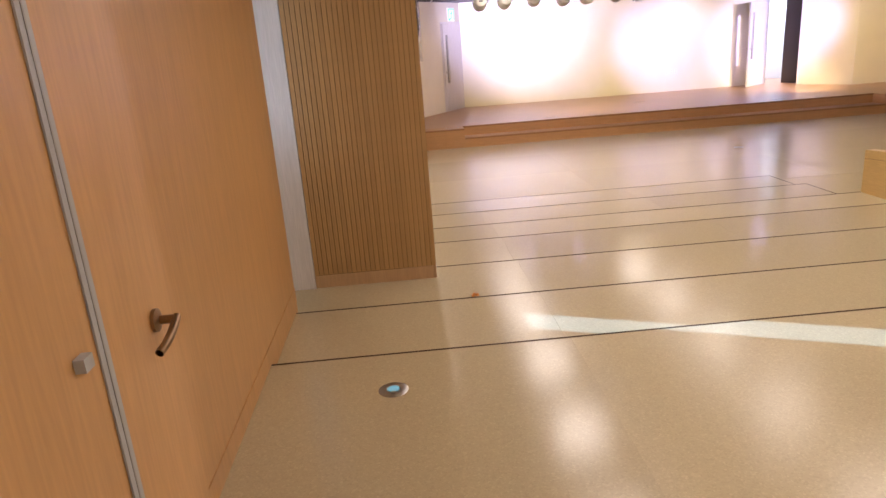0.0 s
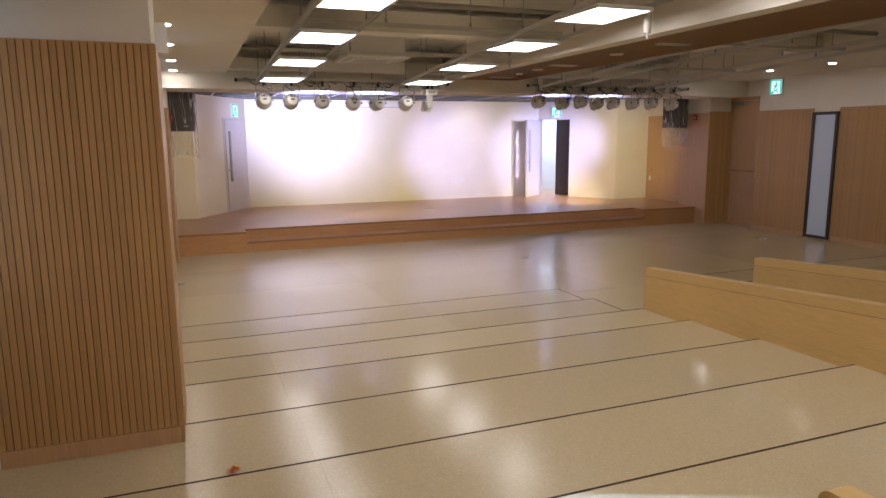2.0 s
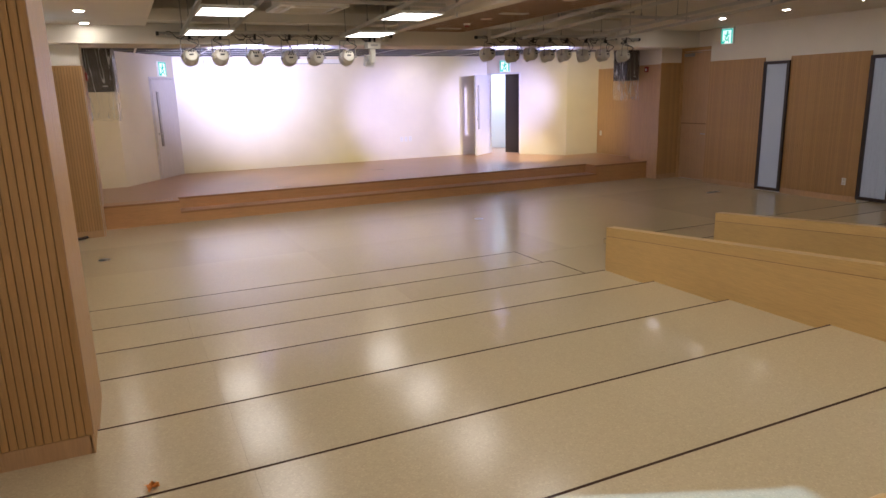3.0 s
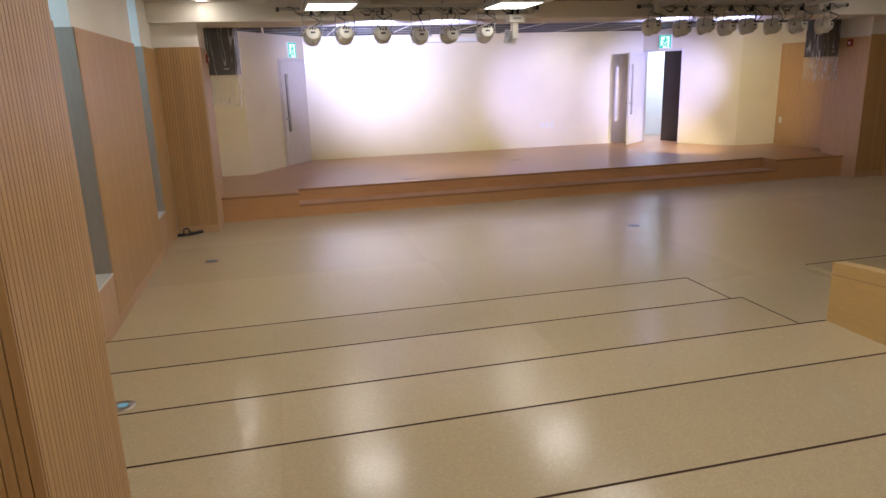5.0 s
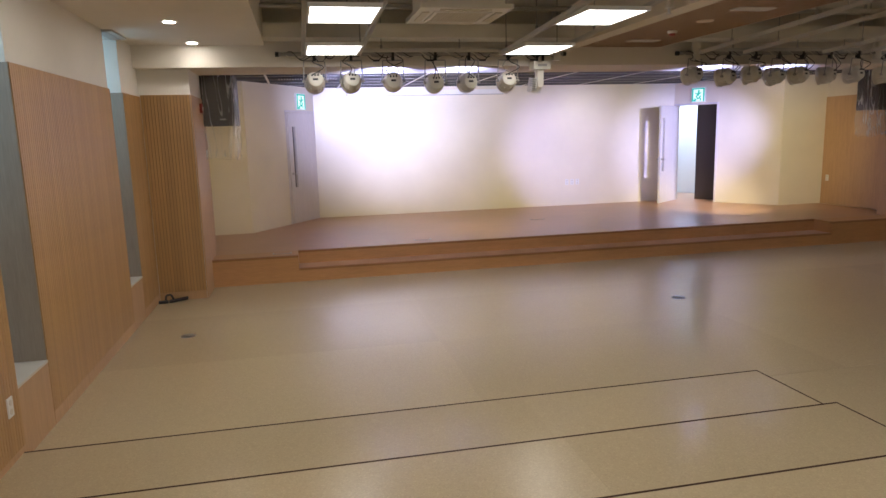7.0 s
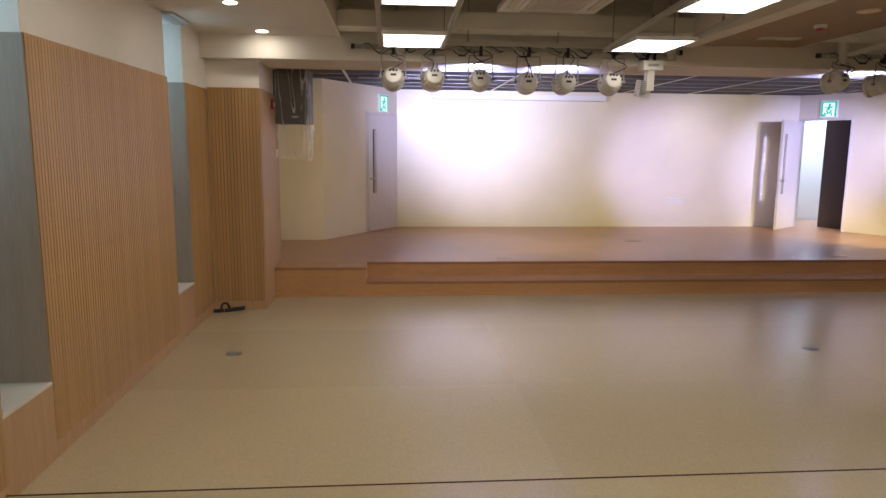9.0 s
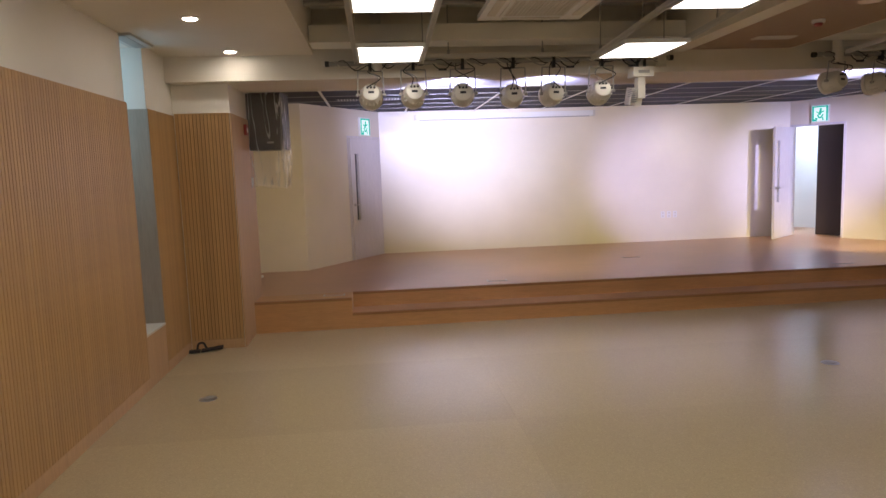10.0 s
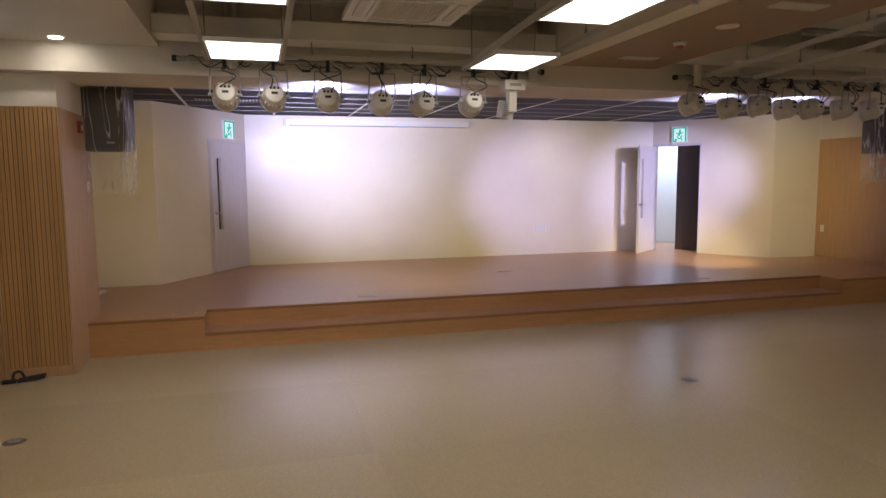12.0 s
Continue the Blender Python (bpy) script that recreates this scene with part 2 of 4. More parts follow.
for k in range(1, 8):
    tier(k, -1.3, XT if k < 3 else XP1)
    tier(k, 5.89 if k < 3 else XP2 + 0.1, XE + 0.02)
bm = bmesh.new()
vs = [bm.verts.new(c) for c in ((XP1 + 0.1, 6.1, 0.001), (XP2, 6.1, 0.001), (XP2, YBACK, 0.62), (XP1 + 0.1, YBACK, 0.62), (XP1 + 0.1, YBACK, -0.1), (XP2, YBACK, -0.1))]
bm.faces.new(vs[:4]), bm.faces.new((vs[0], vs[3], vs[4])), bm.faces.new((vs[1], vs[5], vs[2]))
tagged(new("ramp", finish(bm, "ramp", M_FLOOR)), "gentle ramp of beige terrazzo sheet between two parapets", kind="structure")

stage = tagged(thing("stage", pose(0, 0, 0), "low wooden stage with one long step in front", "stage"), kind="structure")
part("deck", many((XW - 0.6, 11.4, YE, YB + 0.1, 0.1, STAGE)), M_STAGE, stage, "reddish wooden stage deck")
part("step", many((1.03, 9.56, YF, YE, 0.0, STEP - 0.004)), M_STAGEF, stage)
part("step_tread", many((1.03, 9.56, YF + 0.03, YE, STEP - 0.003, STEP)), M_STAGE, stage, "reddish wooden tread")
part("side_block", many((XW, 1.03, YF, YE, 0.0, STAGE)), M_STAGEF, stage)
part("side_block", many((9.56, XPE - 0.01, YF, YE, 0.0, STAGE)), M_STAGEF, stage)
part("fascia", many((1.03, 9.56, YE - 0.012, YE - 0.002, STEP, STAGE - 0.028)), M_STAGEF, stage)
part("edge_trim", many((1.03, 9.56, YE - 0.022, YE + 0.03, STAGE - 0.028, STAGE + 0.003)), M_TRIM, stage, bevel=0.003)
part("edge_trim", many((1.03, 9.56, YF - 0.012, YF + 0.03, STEP - 0.026, STEP + 0.003)), M_TRIM, stage, bevel=0.003)
for x0, x1 in ((XW, 1.03), (9.56, XPE - 0.01)):
    part("edge_trim", many((x0, x1, YF - 0.012, YF + 0.03, STAGE - 0.028, STAGE + 0.003)), M_TRIM, stage, bevel=0.003)

# ---- shell: walls ----
WL = XW - 0.40                      # outer face of the window wall
POST_Y, POST_E, POST_X = 4.28, 5.15, 0.015
WIN0, WIN1, WIN2 = (3.72, 4.18), (7.72, 8.24), (10.64, 11.17)
SILL, DADO = 0.46, 2.48
wall_white = []
for y0, y1 in ((POST_E, WIN1[0]), (WIN1[1], WIN2[0]), (WIN2[1], 11.97)):
    wall_white.append((WL, XW, y0, y1, 0.0, HIGH + 0.1))
for y0, y1 in (WIN1, WIN2):
    wall_white.append((WL, XW, y0, y1, 0.0, SILL))
    wall_white.append((WL, XW, y0, y1, CEIL - 0.02, HIGH + 0.1))
boxes("wall_west", M_WHITE, *wall_white, label="cream painted wall with tall narrow window recesses")
boxes("wall_west_back", M_WHITE, (-1.4, XN, YBACK, WIN0[0], 0.0, HIGH + 0.1), (-1.4, XN, WIN0[0], WIN0[1], CEIL - 0.1, HIGH + 0.1),
      (-1.4, -1.12, WIN0[1], POST_Y, 0.0, HIGH + 0.1), (-1.4, -1.2, WIN0[0], WIN0[1], 0, 1.42), label="cream wall beside the entrance")
boxes("pillar_west", M_WHITE, (-1.4, POST_X - 0.02, POST_Y + 0.02, POST_E - 0.01, 0.0, HIGH + 0.1), label="cream pillar clad with oak slats below")
boxes("proscenium_west", M_WHITE, (-1.05, XPW, 11.97, 13.1, 0.0, HIGH + 0.1), label="cream proscenium pillar at the stage")
boxes("wall_back", M_STAGEW, (1.40, 9.25, YB, YB + 0.2, STAGE - 0.2, HIGH), label="cream stage back wall, glossy patches")
boxes("wall_rear", M_WHITE, (-1.4, 12, YBACK - 0.2, YBACK, 0, HIGH + 0.1), label="plain rear wall behind the entrance")
boxes("wall_east", M_WHITE, (XE, XE + 0.2, YBACK, 11.27, 0.0, HIGH + 0.1), label="cream wall above an oak wainscot")
boxes("wall_east_alcove", M_WHITE, (XE + 0.2, 11.85, 11.07, 12.25, 0.0, HIGH + 0.1), label="alcove wall beside the side door")
boxes("proscenium_east", M_WHITE, (XPE + 0.01, 11.85, 12.25, 13.1, 0.0, HIGH + 0.1), label="cream proscenium pillar at the stage")
boxes("wall_stage_west", M_STAGEW, (-0.85, -0.66, 13.1, 15.08, STAGE - 0.1, HIGH), (-0.85, 0.275, 15.08, 15.25, STAGE - 0.1, HIGH), label="cream stage side wall")
boxes("wall_stage_east", M_STAGEW, (11.45, 11.65, 13.1, 14.95, STAGE - 0.1, HIGH), (10.46, 11.65, 14.95, 15.12, STAGE - 0.1, HIGH), label="cream stage side wall")

# slanted stage walls with the door openings
SL = Matrix.Translation((1.46, YB, STAGE)) @ turn(math.degrees(math.atan2(15.08 - YB, 0.275 - 1.46)))
SR = Matrix.Translation((9.25, YB, STAGE)) @ turn(math.degrees(math.atan2(14.95 - YB, 10.46 - 9.25)))
LSL, LSR = math.hypot(1.185, YB - 15.08), math.hypot(1.21, YB - 14.95)


def slant(name, m, length, side, d0, d1, top):
    """A wall along the local x axis; side: where its thickness lies."""
    bm = bmesh.new()
    y0, y1 = sorted((0, 0.14 * side))
    for q in ((0, d0, y0, y1, -0.2, HIGH - STAGE), (d1, length, y0, y1, -0.2, HIGH - STAGE), (d0, d1, y0, y1, top, HIGH - STAGE)):
        block(bm, *q, m=m)
    tagged(new(name, finish(bm, name, M_STAGEW)), "cream slanted stage wall with a doorway", kind="structure")


slant("wall_slant_west", SL, LSL, -1, 0.05, 0.95, 2.06)
slant("wall_slant_east", SR, LSR, 1, 0.05, 0.95, 2.06)

# ---- ceilings ----
boxes("ceiling_west", M_CEIL, (-1.4, BAY_A[0], YBACK, YBEAM, CEIL, HIGH + 0.1), label="flat cream ceiling strip with downlights")
boxes("ceiling_middle", M_PERF, (4.75, BAY_B[0], YBACK, YBEAM, MID, HIGH + 0.1), label="dropped pinkish perforated ceiling")
boxes("ceiling_beam", M_CEIL, (BAY_A[1], 4.75, YBACK, YBEAM, MID - 0.02, HIGH + 0.1), label="cream ceiling beam")
boxes("ceiling_east", M_CEIL, (BAY_B[1], 12, YBACK, YBEAM, CEAST, HIGH + 0.1), label="flat cream ceiling strip with downlights")
boxes("ceiling_raised", M_DIM, (BAY_A[0] - 0.1, BAY_A[1] + 0.1, YBACK, YBEAM, HIGH, HIGH + 0.1), (BAY_B[0] - 0.1, BAY_B[1] + 0.1, YBACK, YBEAM, HIGH, HIGH + 0.1), label="raised grey-beige ceiling with services")
boxes("beam_front", M_CEIL, (-1.05, 11.85, YBEAM, YHEAD, 2.80, HIGH + 0.1), label="deep cream beam before the stage")
boxes("stage_header", M_CEIL, (XPW - 0.01, XPE + 0.03, YHEAD, YHEAD + 0.10, 2.797, HIGH + 0.1), label="cream header over the stage opening")
boxes("ceiling_stage", M_NAVY, (-1.0, 11.7, YHEAD + 0.10, YB + 0.3, 2.915, 3.0), label="black stage ceiling with white grid")

# ---- lamps of the hall ----
LIT_Z = 2.89
# rows nearest the entrance are unseen, added in step to brighten that end
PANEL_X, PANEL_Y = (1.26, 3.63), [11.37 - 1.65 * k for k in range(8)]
SLOPE = 0.052


def lit_z(y):
    """Height of the hanging rails: they fall a little towards the stage."""
    return LIT_Z + SLOPE * min(11.4 - y, 8.0)


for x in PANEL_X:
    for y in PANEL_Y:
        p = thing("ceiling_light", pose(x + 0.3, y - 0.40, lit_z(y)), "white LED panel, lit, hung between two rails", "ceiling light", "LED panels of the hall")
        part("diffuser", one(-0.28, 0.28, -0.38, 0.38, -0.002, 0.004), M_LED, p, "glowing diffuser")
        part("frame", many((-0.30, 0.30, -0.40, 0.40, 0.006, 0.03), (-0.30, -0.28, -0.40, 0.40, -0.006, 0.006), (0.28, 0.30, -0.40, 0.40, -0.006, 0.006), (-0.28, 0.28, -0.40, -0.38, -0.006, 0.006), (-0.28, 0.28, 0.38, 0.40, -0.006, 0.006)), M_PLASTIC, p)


def rail(name, a, b, rods, label="slim grey metal ceiling rail hung on rods"):
    """A hollow-section rail from a to b with hanger rods up to the raised ceiling."""
    t = thing(name, pose(0, 0, 0), label, "ceiling rail", "rails under the ceiling")
    a, b = Vector(a), Vector(b)
    m = Matrix.Translation(a) @ (b - a).to_track_quat("Y", "Z").to_matrix().to_4x4()
    n, w, k = (b - a).length, 0.019, 0.004
    bm = bmesh.new()
    for q in ((-w, -w + k, 0, n, -0.006, 0.034), (w - k, w, 0, n, -0.006, 0.034), (-w + k, w - k, 0, n, 0.012, 0.016), (-w + k, -0.008, 0, n, -0.006, -0.002), (0.008, w - k, 0, n, -0.006, -0.002)):
        block(bm, *q, m=m)
    part("channel", bm, M_RAIL, t)
    for k in rods:
        c = a.lerp(b, k)
        bm = bmesh.new()
        tube(bm, (c.x, c.y, c.z + 0.01), (c.x, c.y, HIGH), 0.006, 8)
        tube(bm, (c.x, c.y, c.z + 0.034), (c.x, c.y, c.z + 0.075), 0.014, 8)
        part("rod", bm, M_GREYBAR, t)


for x in (1.24, 1.88, 3.61, 4.25):
    rail("light_rail", (x, 3.4, lit_z(3.4)), (x, 11.42, lit_z(11.42)), (0.03, 0.25, 0.45, 0.65, 0.84, 0.97))
    rail("light_rail", (x, -1.3, lit_z(0)), (x, 3.38, lit_z(0)), (0.1, 0.5, 0.9))
for y in (11.44, 8.9, 7.25, 5.6, 3.95):
    rail("cross_rail", (1.26, y, lit_z(y) + 0.045), (4.23, y, lit_z(y) + 0.045), (0.3, 0.62))
for x in (6.30, 6.94, 8.15, 8.79):
    rail("light_rail", (x, 3.4, lit_z(3.4)), (x, 11.36, lit_z(11.36)), (0.05, 0.3, 0.55, 0.75, 0.92))
for y in (11.42, 9.3, 7.3):
    rail("cross_rail", (6.32, y, lit_z(y) + 0.045), (8.77, y, lit_z(y) + 0.045), (0.2, 0.6, 0.9))

# ducts and pipes in the raised bays
for x0, x1 in (BAY_A, BAY_B):
    d = thing("air_duct", pose(0, 0, 0), "cream painted service duct below the raised ceiling", "duct", "ducts over the rails")
    for y, z, h in ((11.50, 3.08, 0.16), (8.1, 3.20, 0.22)):
        part("casing", one(x0 + 0.005, x1 - 0.005, y - 0.17, y + 0.17, z, z + h), M_DIM, d, bevel=0.012)
    for y, z in ((11.0, 3.36), (8.9, 3.40), (7.1, 3.36), (5.4, 3.4)):
        bm = bmesh.new()
        tube(bm, (x0 + 0.005, y, z), (x1 - 0.005, y, z), 0.028, 12)
        for k in (0.25, 0.7):
            tube(bm, (x0 + (x1 - x0) * k, y, z), (x0 + (x1 - x0) * k, y, HIGH), 0.006, 6)
        part("pipe", bm, M_GREYBAR, d, smooth=True)


def cassette(x, y):
    t = thing("air_conditioner", pose(x, y, 3.16), "white four-way ceiling cassette air conditioner with a square grille", "air conditioner")
    part("casing", one(-0.40, 0.40, -0.40, 0.40, 0.045, HIGH - 3.16), M_PLASTIC, t, bevel=0.01)
    bm = one(-0.47, 0.47, -0.47, 0.47, 0.0, 0.045)
    part("fascia", bm, M_PLASTIC, t, bevel=0.012)
    part("grille_frame", many((-0.30, 0.30, -0.30, -0.27, -0.014, 0), (-0.30, 0.30, 0.27, 0.30, -0.014, 0), (-0.30, -0.27, -0.27, 0.27, -0.014, 0), (0.27, 0.30, -0.27, 0.27, -0.014, 0)), M_PLASTIC, t, bevel=0.003)
    bm = bmesh.new()
    for k in range(17):
        q = -0.26 + 0.0325 * k
        block(bm, q - 0.006, q + 0.006, -0.27, 0.27, -0.010, -0.002)
        block(bm, -0.27, 0.27, q - 0.006, q + 0.006, -0.009, -0.003)
    part("grille", bm, M_SHELL, t)
    part("filter", one(-0.27, 0.27, -0.27, 0.27, -0.0015, -0.0005), M_GREYBAR, t)
    for a in range(4):
        part("louver", one(-0.26, 0.26, -0.415, -0.345, -0.012, 0.0, m=turn(90 * a)), M_SHELL, t, bevel=0.004)


cassette(2.83, 10.40)
cassette(7.4, 7.75)


def downlight(x, y, z=CEIL, lens=None):
    t = thing("downlight", pose(x, y, z), "small round recessed downlight, lit warm white", "downlight", "recessed downlights")
    bm = bmesh.new()
    lathe(bm, [(0.052, 0.004), (0.056, -0.008), (0.073, -0.006), (0.075, 0.0), (0.075, 0.004)], pose(0, 0, 0), 28)
    part("trim_ring", bm, M_PLASTIC, t, smooth=True)
    bm = bmesh.new()
    lathe(bm, [(0.05, -0.010), (0.05, -0.007)], pose(0, 0, 0), 28)
    part("lens", bm, lens or M_DOWN, t)


for y in (11.55, 10.15, 8.5, 7.1, 5.7):
    downlight(0.02, y)
for y in (10.95, 9.7, 8.45, 7.2, 5.95):
    downlight(9.95, y, CEAST, M_DOWNE)


# ---- stage lights on their bars ----
def par_can(x, z, aim, cream, tag):
    """A short round LED can in a yoke; the back plate faces away from the aim."""
    t = thing("stage_light", pose(x, YBAR, ZBAR), "round grey LED stage spotlight in a yoke with loose cables", "stage light", tag)
    c = Vector((0, 0.02, z - ZBAR))
    back = -Vector(aim).normalized()
    m = Matrix.Translation(c) @ back.to_track_quat("Z", "Y").to_matrix().to_4x4()
    bm = bmesh.new()
    lathe(bm, [(0.098, -0.13), (0.124, -0.125), (0.124, -0.095), (0.112, -0.085), (0.112, -0.03), (0.106, 0.02), (0.094, 0.056), (0.084, 0.076)], m, 30)
    part("housing", bm, M_SHELL, t, smooth=True)
    bm = bmesh.new()
    for k in range(18):
        a = 2 * math.pi * k / 18
        block(bm, 0.095, 0.119, -0.003, 0.003, -0.085, 0.03, m=m @ Matrix.Rotation(a, 4, "Z"))
    tagged(part("heat_sink", bm, M_SHELL, t), kind="stuff")
    bm = bmesh.new()
    lathe(bm, [(0.082, 0.076), (0.082, 0.086), (0.076, 0.09)], m, 30)
    plate = part("rear_plate", bm, M_SHELL, t, "pale rear plate with sockets", smooth=True)
    part("display", one(-0.03, 0.03, -0.012, 0.012, 0.0905, 0.0925, m=m), M_BLACK, plate)
    for a in (-0.035, 0.0, 0.035):
        bm = bmesh.new()
        lathe(bm, [(0.011, 0.088), (0.011, 0.10), (0.007, 0.104)], m @ Matrix.Translation((a, 0.048, 0)), 12)
        part("socket", bm, M_BLACK, plate)
    side = back.cross(Vector((0, 0, 1))).normalized()
    bm = bmesh.new()
    for s in (-1, 1):
        p0, p1 = c + side * 0.135 * s, Vector((0, 0, -0.075)) + side * 0.125 * s
        tube(bm, p0, p1, 0.007, 8)
        tube(bm, c + side * 0.118 * s, c + side * 0.152 * s, 0.016, 10)
    tube(bm, Vector((0, 0, -0.075)) + side * 0.125, Vector((0, 0, -0.075)) - side * 0.125, 0.007, 8)
    part("yoke", bm, M_GREYBAR, t)
    bm = one(-0.016, 0.016, -0.03, 0.03, -0.08, 0.032)
    tube(bm, (0, -0.05, -0.01), (0, 0.05, -0.01), 0.008, 8)
    part("clamp", bm, M_BLACK, t, bevel=0.003)
    top = c - Vector((0, 0, 0)) + back * 0.1 + Vector((0, 0, 0.05))
    for i in range(2):
        r = random.Random(int(x * 100) + i)
        bm = bmesh.new()
        wire(bm, [top + side * (0.03 - 0.06 * i), top + Vector((0, -0.05, 0.08)) + side * r.uniform(-0.12, 0.12), Vector((r.uniform(-0.13, 0.13), -0.03, -0.09)), Vector((r.uniform(-0.08, 0.08), -0.02, -0.02))], 0.0055)
        part("cable", bm, M_GREYBAR if (cream and i) else M_BLACK, t, smooth=True)


ROW1 = [(1.37, 2.62, 1), (1.81, 2.62, 1), (2.32, 2.612, 0), (2.85, 2.588, 0), (3.28, 2.592, 0), (3.795, 2.608, 1)]
for x, z, cream in ROW1:
    par_can(x, z, (0.10 * math.sin(x * 9), 1, -0.22 if cream else -0.05), cream, "stage lights over the stage edge")
for x in (6.44, 6.95, 7.355, 7.725, 8.105, 8.56, 9.02, 9.52):
    par_can(x, 2.64 + 0.015 * math.sin(7 * x), (-0.42 + 0.18 * math.sin(5 * x), 1, -0.10), 0, "stage lights over the stage edge")


def light_bar(x0, x1, stems):
    t = thing("light_bar", pose(0, 0, 0), "grey steel tube wrapped with cables that carries stage lights", "lighting bar", "lighting bars")
    bm = bmesh.new()
    tube(bm, (x0, YBAR, ZBAR), (x1, YBAR, ZBAR), 0.024, 16)
    part("tube", bm, M_GREYBAR, t, smooth=True)
    for x in (x0, x1):
        bm = bmesh.new()
        tube(bm, (x - 0.02, YBAR, ZBAR), (x + 0.02, YBAR, ZBAR), 0.029, 14)
        part("end_cap", bm, M_BLACK, t)
    for k in stems:
        x = x0 + (x1 - x0) * k
        bm = bmesh.new()
        tube(bm, (x, YBAR, ZBAR - 0.085), (x, YBAR, HIGH), 0.055, 20)
        part("stem", bm, M_SHELL, t, "pale round drop tube", smooth=True)
    r = random.Random(int(x0 * 10))
    for j in range(3):
        bm = bmesh.new()
        n = int((x1 - x0) / 0.11)
        wire(bm, [(x0 + 0.06 + (x1 - x0 - 0.12) * i / n, YBAR + 0.03 * math.cos(i * 2.1 + j), ZBAR + 0.033 * math.sin(i * 2.1 + j) + (-0.05 * r.random() if r.random() < 0.3 else 0)) for i in range(n + 1)], 0.006, 5, 3)
        part("cable", bm, (M_BLACK, M_GREYBAR, M_SHELL)[j], t, smooth=True)
    for k in range(5):
        x = x0 + (x1 - x0) * (k + 0.6) / 5.4
        bm = bmesh.new()
        wire(bm, [(x, YBAR - 0.02, ZBAR - 0.015), (x + 0.05, YBAR - 0.03, ZBAR - 0.065), (x + 0.13, YBAR - 0.03, ZBAR - 0.075), (x + 0.2, YBAR - 0.02, ZBAR - 0.005)], 0.006, 5, 4)
        block(bm, x + 0.06, x + 0.14, YBAR - 0.045, YBAR - 0.025, ZBAR - 0.09, ZBAR - 0.07)
        part("plug_lead", bm, M_BLACK, t)


light_bar(0.94, 4.555, (0.14, 0.97))
light_bar(6.17, 9.86, (0.075, 0.86))

follow = thing("moving_light", pose(4.225, YBAR, ZBAR), "pale moving-head fixture on a flat base, hanging", "moving light")
part("base", one(-0.11, 0.11, -0.09, 0.09, -0.20, -0.10), M_SHELL, follow, bevel=0.012)
part("label_strip", many((-0.06, 0.06, -0.094, -0.091, -0.165, -0.135)), M_GREYBAR, follow)
part("hook", many((-0.05, -0.03, -0.02, 0.02, -0.10, 0.03), (0.03, 0.05, -0.02, 0.02, -0.10, 0.03)), M_BLACK, follow)
part("arm", one(-0.05, 0.03, -0.05, 0.05, -0.42, -0.20), M_SHELL, follow, bevel=0.01)
head = part("head", one(-0.07, 0.06, -0.06, 0.10, -0.49, -0.31, m=pose(0, 0, 0, 8, 6, 0)), M_SHELL, follow, bevel=0.02)
bm = bmesh.new()
for k in range(7):
    block(bm, -0.112, -0.07, -0.07, 0.08, -0.46 + 0.022 * k, -0.452 + 0.022 * k)
part("vents", bm, M_GREYBAR, head)

# wide warm entries are added fill; the last four add blue glow overhead
BEAMS = ((800, (0.62, 0.61, 1.0), 1.81, (2.5, YB, 2.45), 50), (760, (0.60, 0.59, 1.0), 2.32, (3.6, YB, 2.3), 52), (1250, (0.45, 0.42, 1.0), 3.795, (6.8, YB, 1.5), 34),
         (330, (1.0, 0.84, 0.36), 2.85, (4.8, YB, 0.8), 80), (260, (1.0, 0.86, 0.38), 9.02, (7.6, YB, 1.0), 60), (680, (1.0, 0.84, 0.54), 9.02, (9.2, 15.3, 0.4), 36), (1150, (0.52, 0.50, 1.0), 9.52, (9.3, 16.4, 1.6), 38),
         (220, (1.0, 0.82, 0.46), 8.56, (10.6, 15.2, 1.4), 60), (75, (1.0, 0.74, 0.30), 1.37, (0.5, 15.4, 1.5), 66),
         (130, (0.46, 0.50, 1.0), 2.32, (2.3, 12.2, 2.8), 116), (160, (0.46, 0.50, 1.0), 3.28, (3.3, 12.2, 2.8), 116), (110, (0.46, 0.50, 1.0), 6.95, (7.0, 12.2, 2.8), 116), (110, (0.46, 0.50, 1.0), 8.105, (8.2, 12.2, 2.8), 116))
for power, c, x, at, cone in BEAMS:
    lamp("stage_beam", "SPOT", power, c, look((x, 11.92, 2.58), at), cone=cone, blend=1.0)

# ---- oak cladding ----
PITCH = 0.0355


def slat_mesh(h):
    return finish(one(-0.0155, 0.0155, -0.005, 0.005, 0.0, h), "slat", M_SLAT, 0.0018, seg=1)


SLATS = {}


def slats(t, a, b, z0, z1, deep=0.012):
    """Upright slats from a to b (plan points) on the right-hand side of that line, over a dark backer and a base board."""
    a, b = Vector((*a, 0)), Vector((*b, 0))
    d = (b - a)
    n = int(d.length / PITCH)
    q = turn(math.degrees(math.atan2(d.y, d.x)))
    h = round(z1 - z0 - 0.10, 4)
    if h not in SLATS:
        SLATS[h] = slat_mesh(h)
    m = Matrix.Translation(a) @ q
    part("backer", one(0, d.length, -0.008, -0.002, z0, z1, m=m), M_BACKER, t, "dark groove backing")
    part("base_board", one(0, d.length, -0.018, -0.0085, z0, z0 + 0.098, m=m), M_PANEL, t)
    part("top_trim", one(0, d.length, -0.0165, -0.0085, z1 - 0.004, z1 + 0.003, m=m), M_PANEL, t)
    for i in range(n):
        piece("slat", SLATS[h], t, m @ Matrix.Translation(((i + 0.5) * d.length / n, -0.0135, z0 + 0.10)))


def cladding(name, label):
    return tagged(thing(name, pose(0, 0, 0), label, "wainscot"), kind="structure")


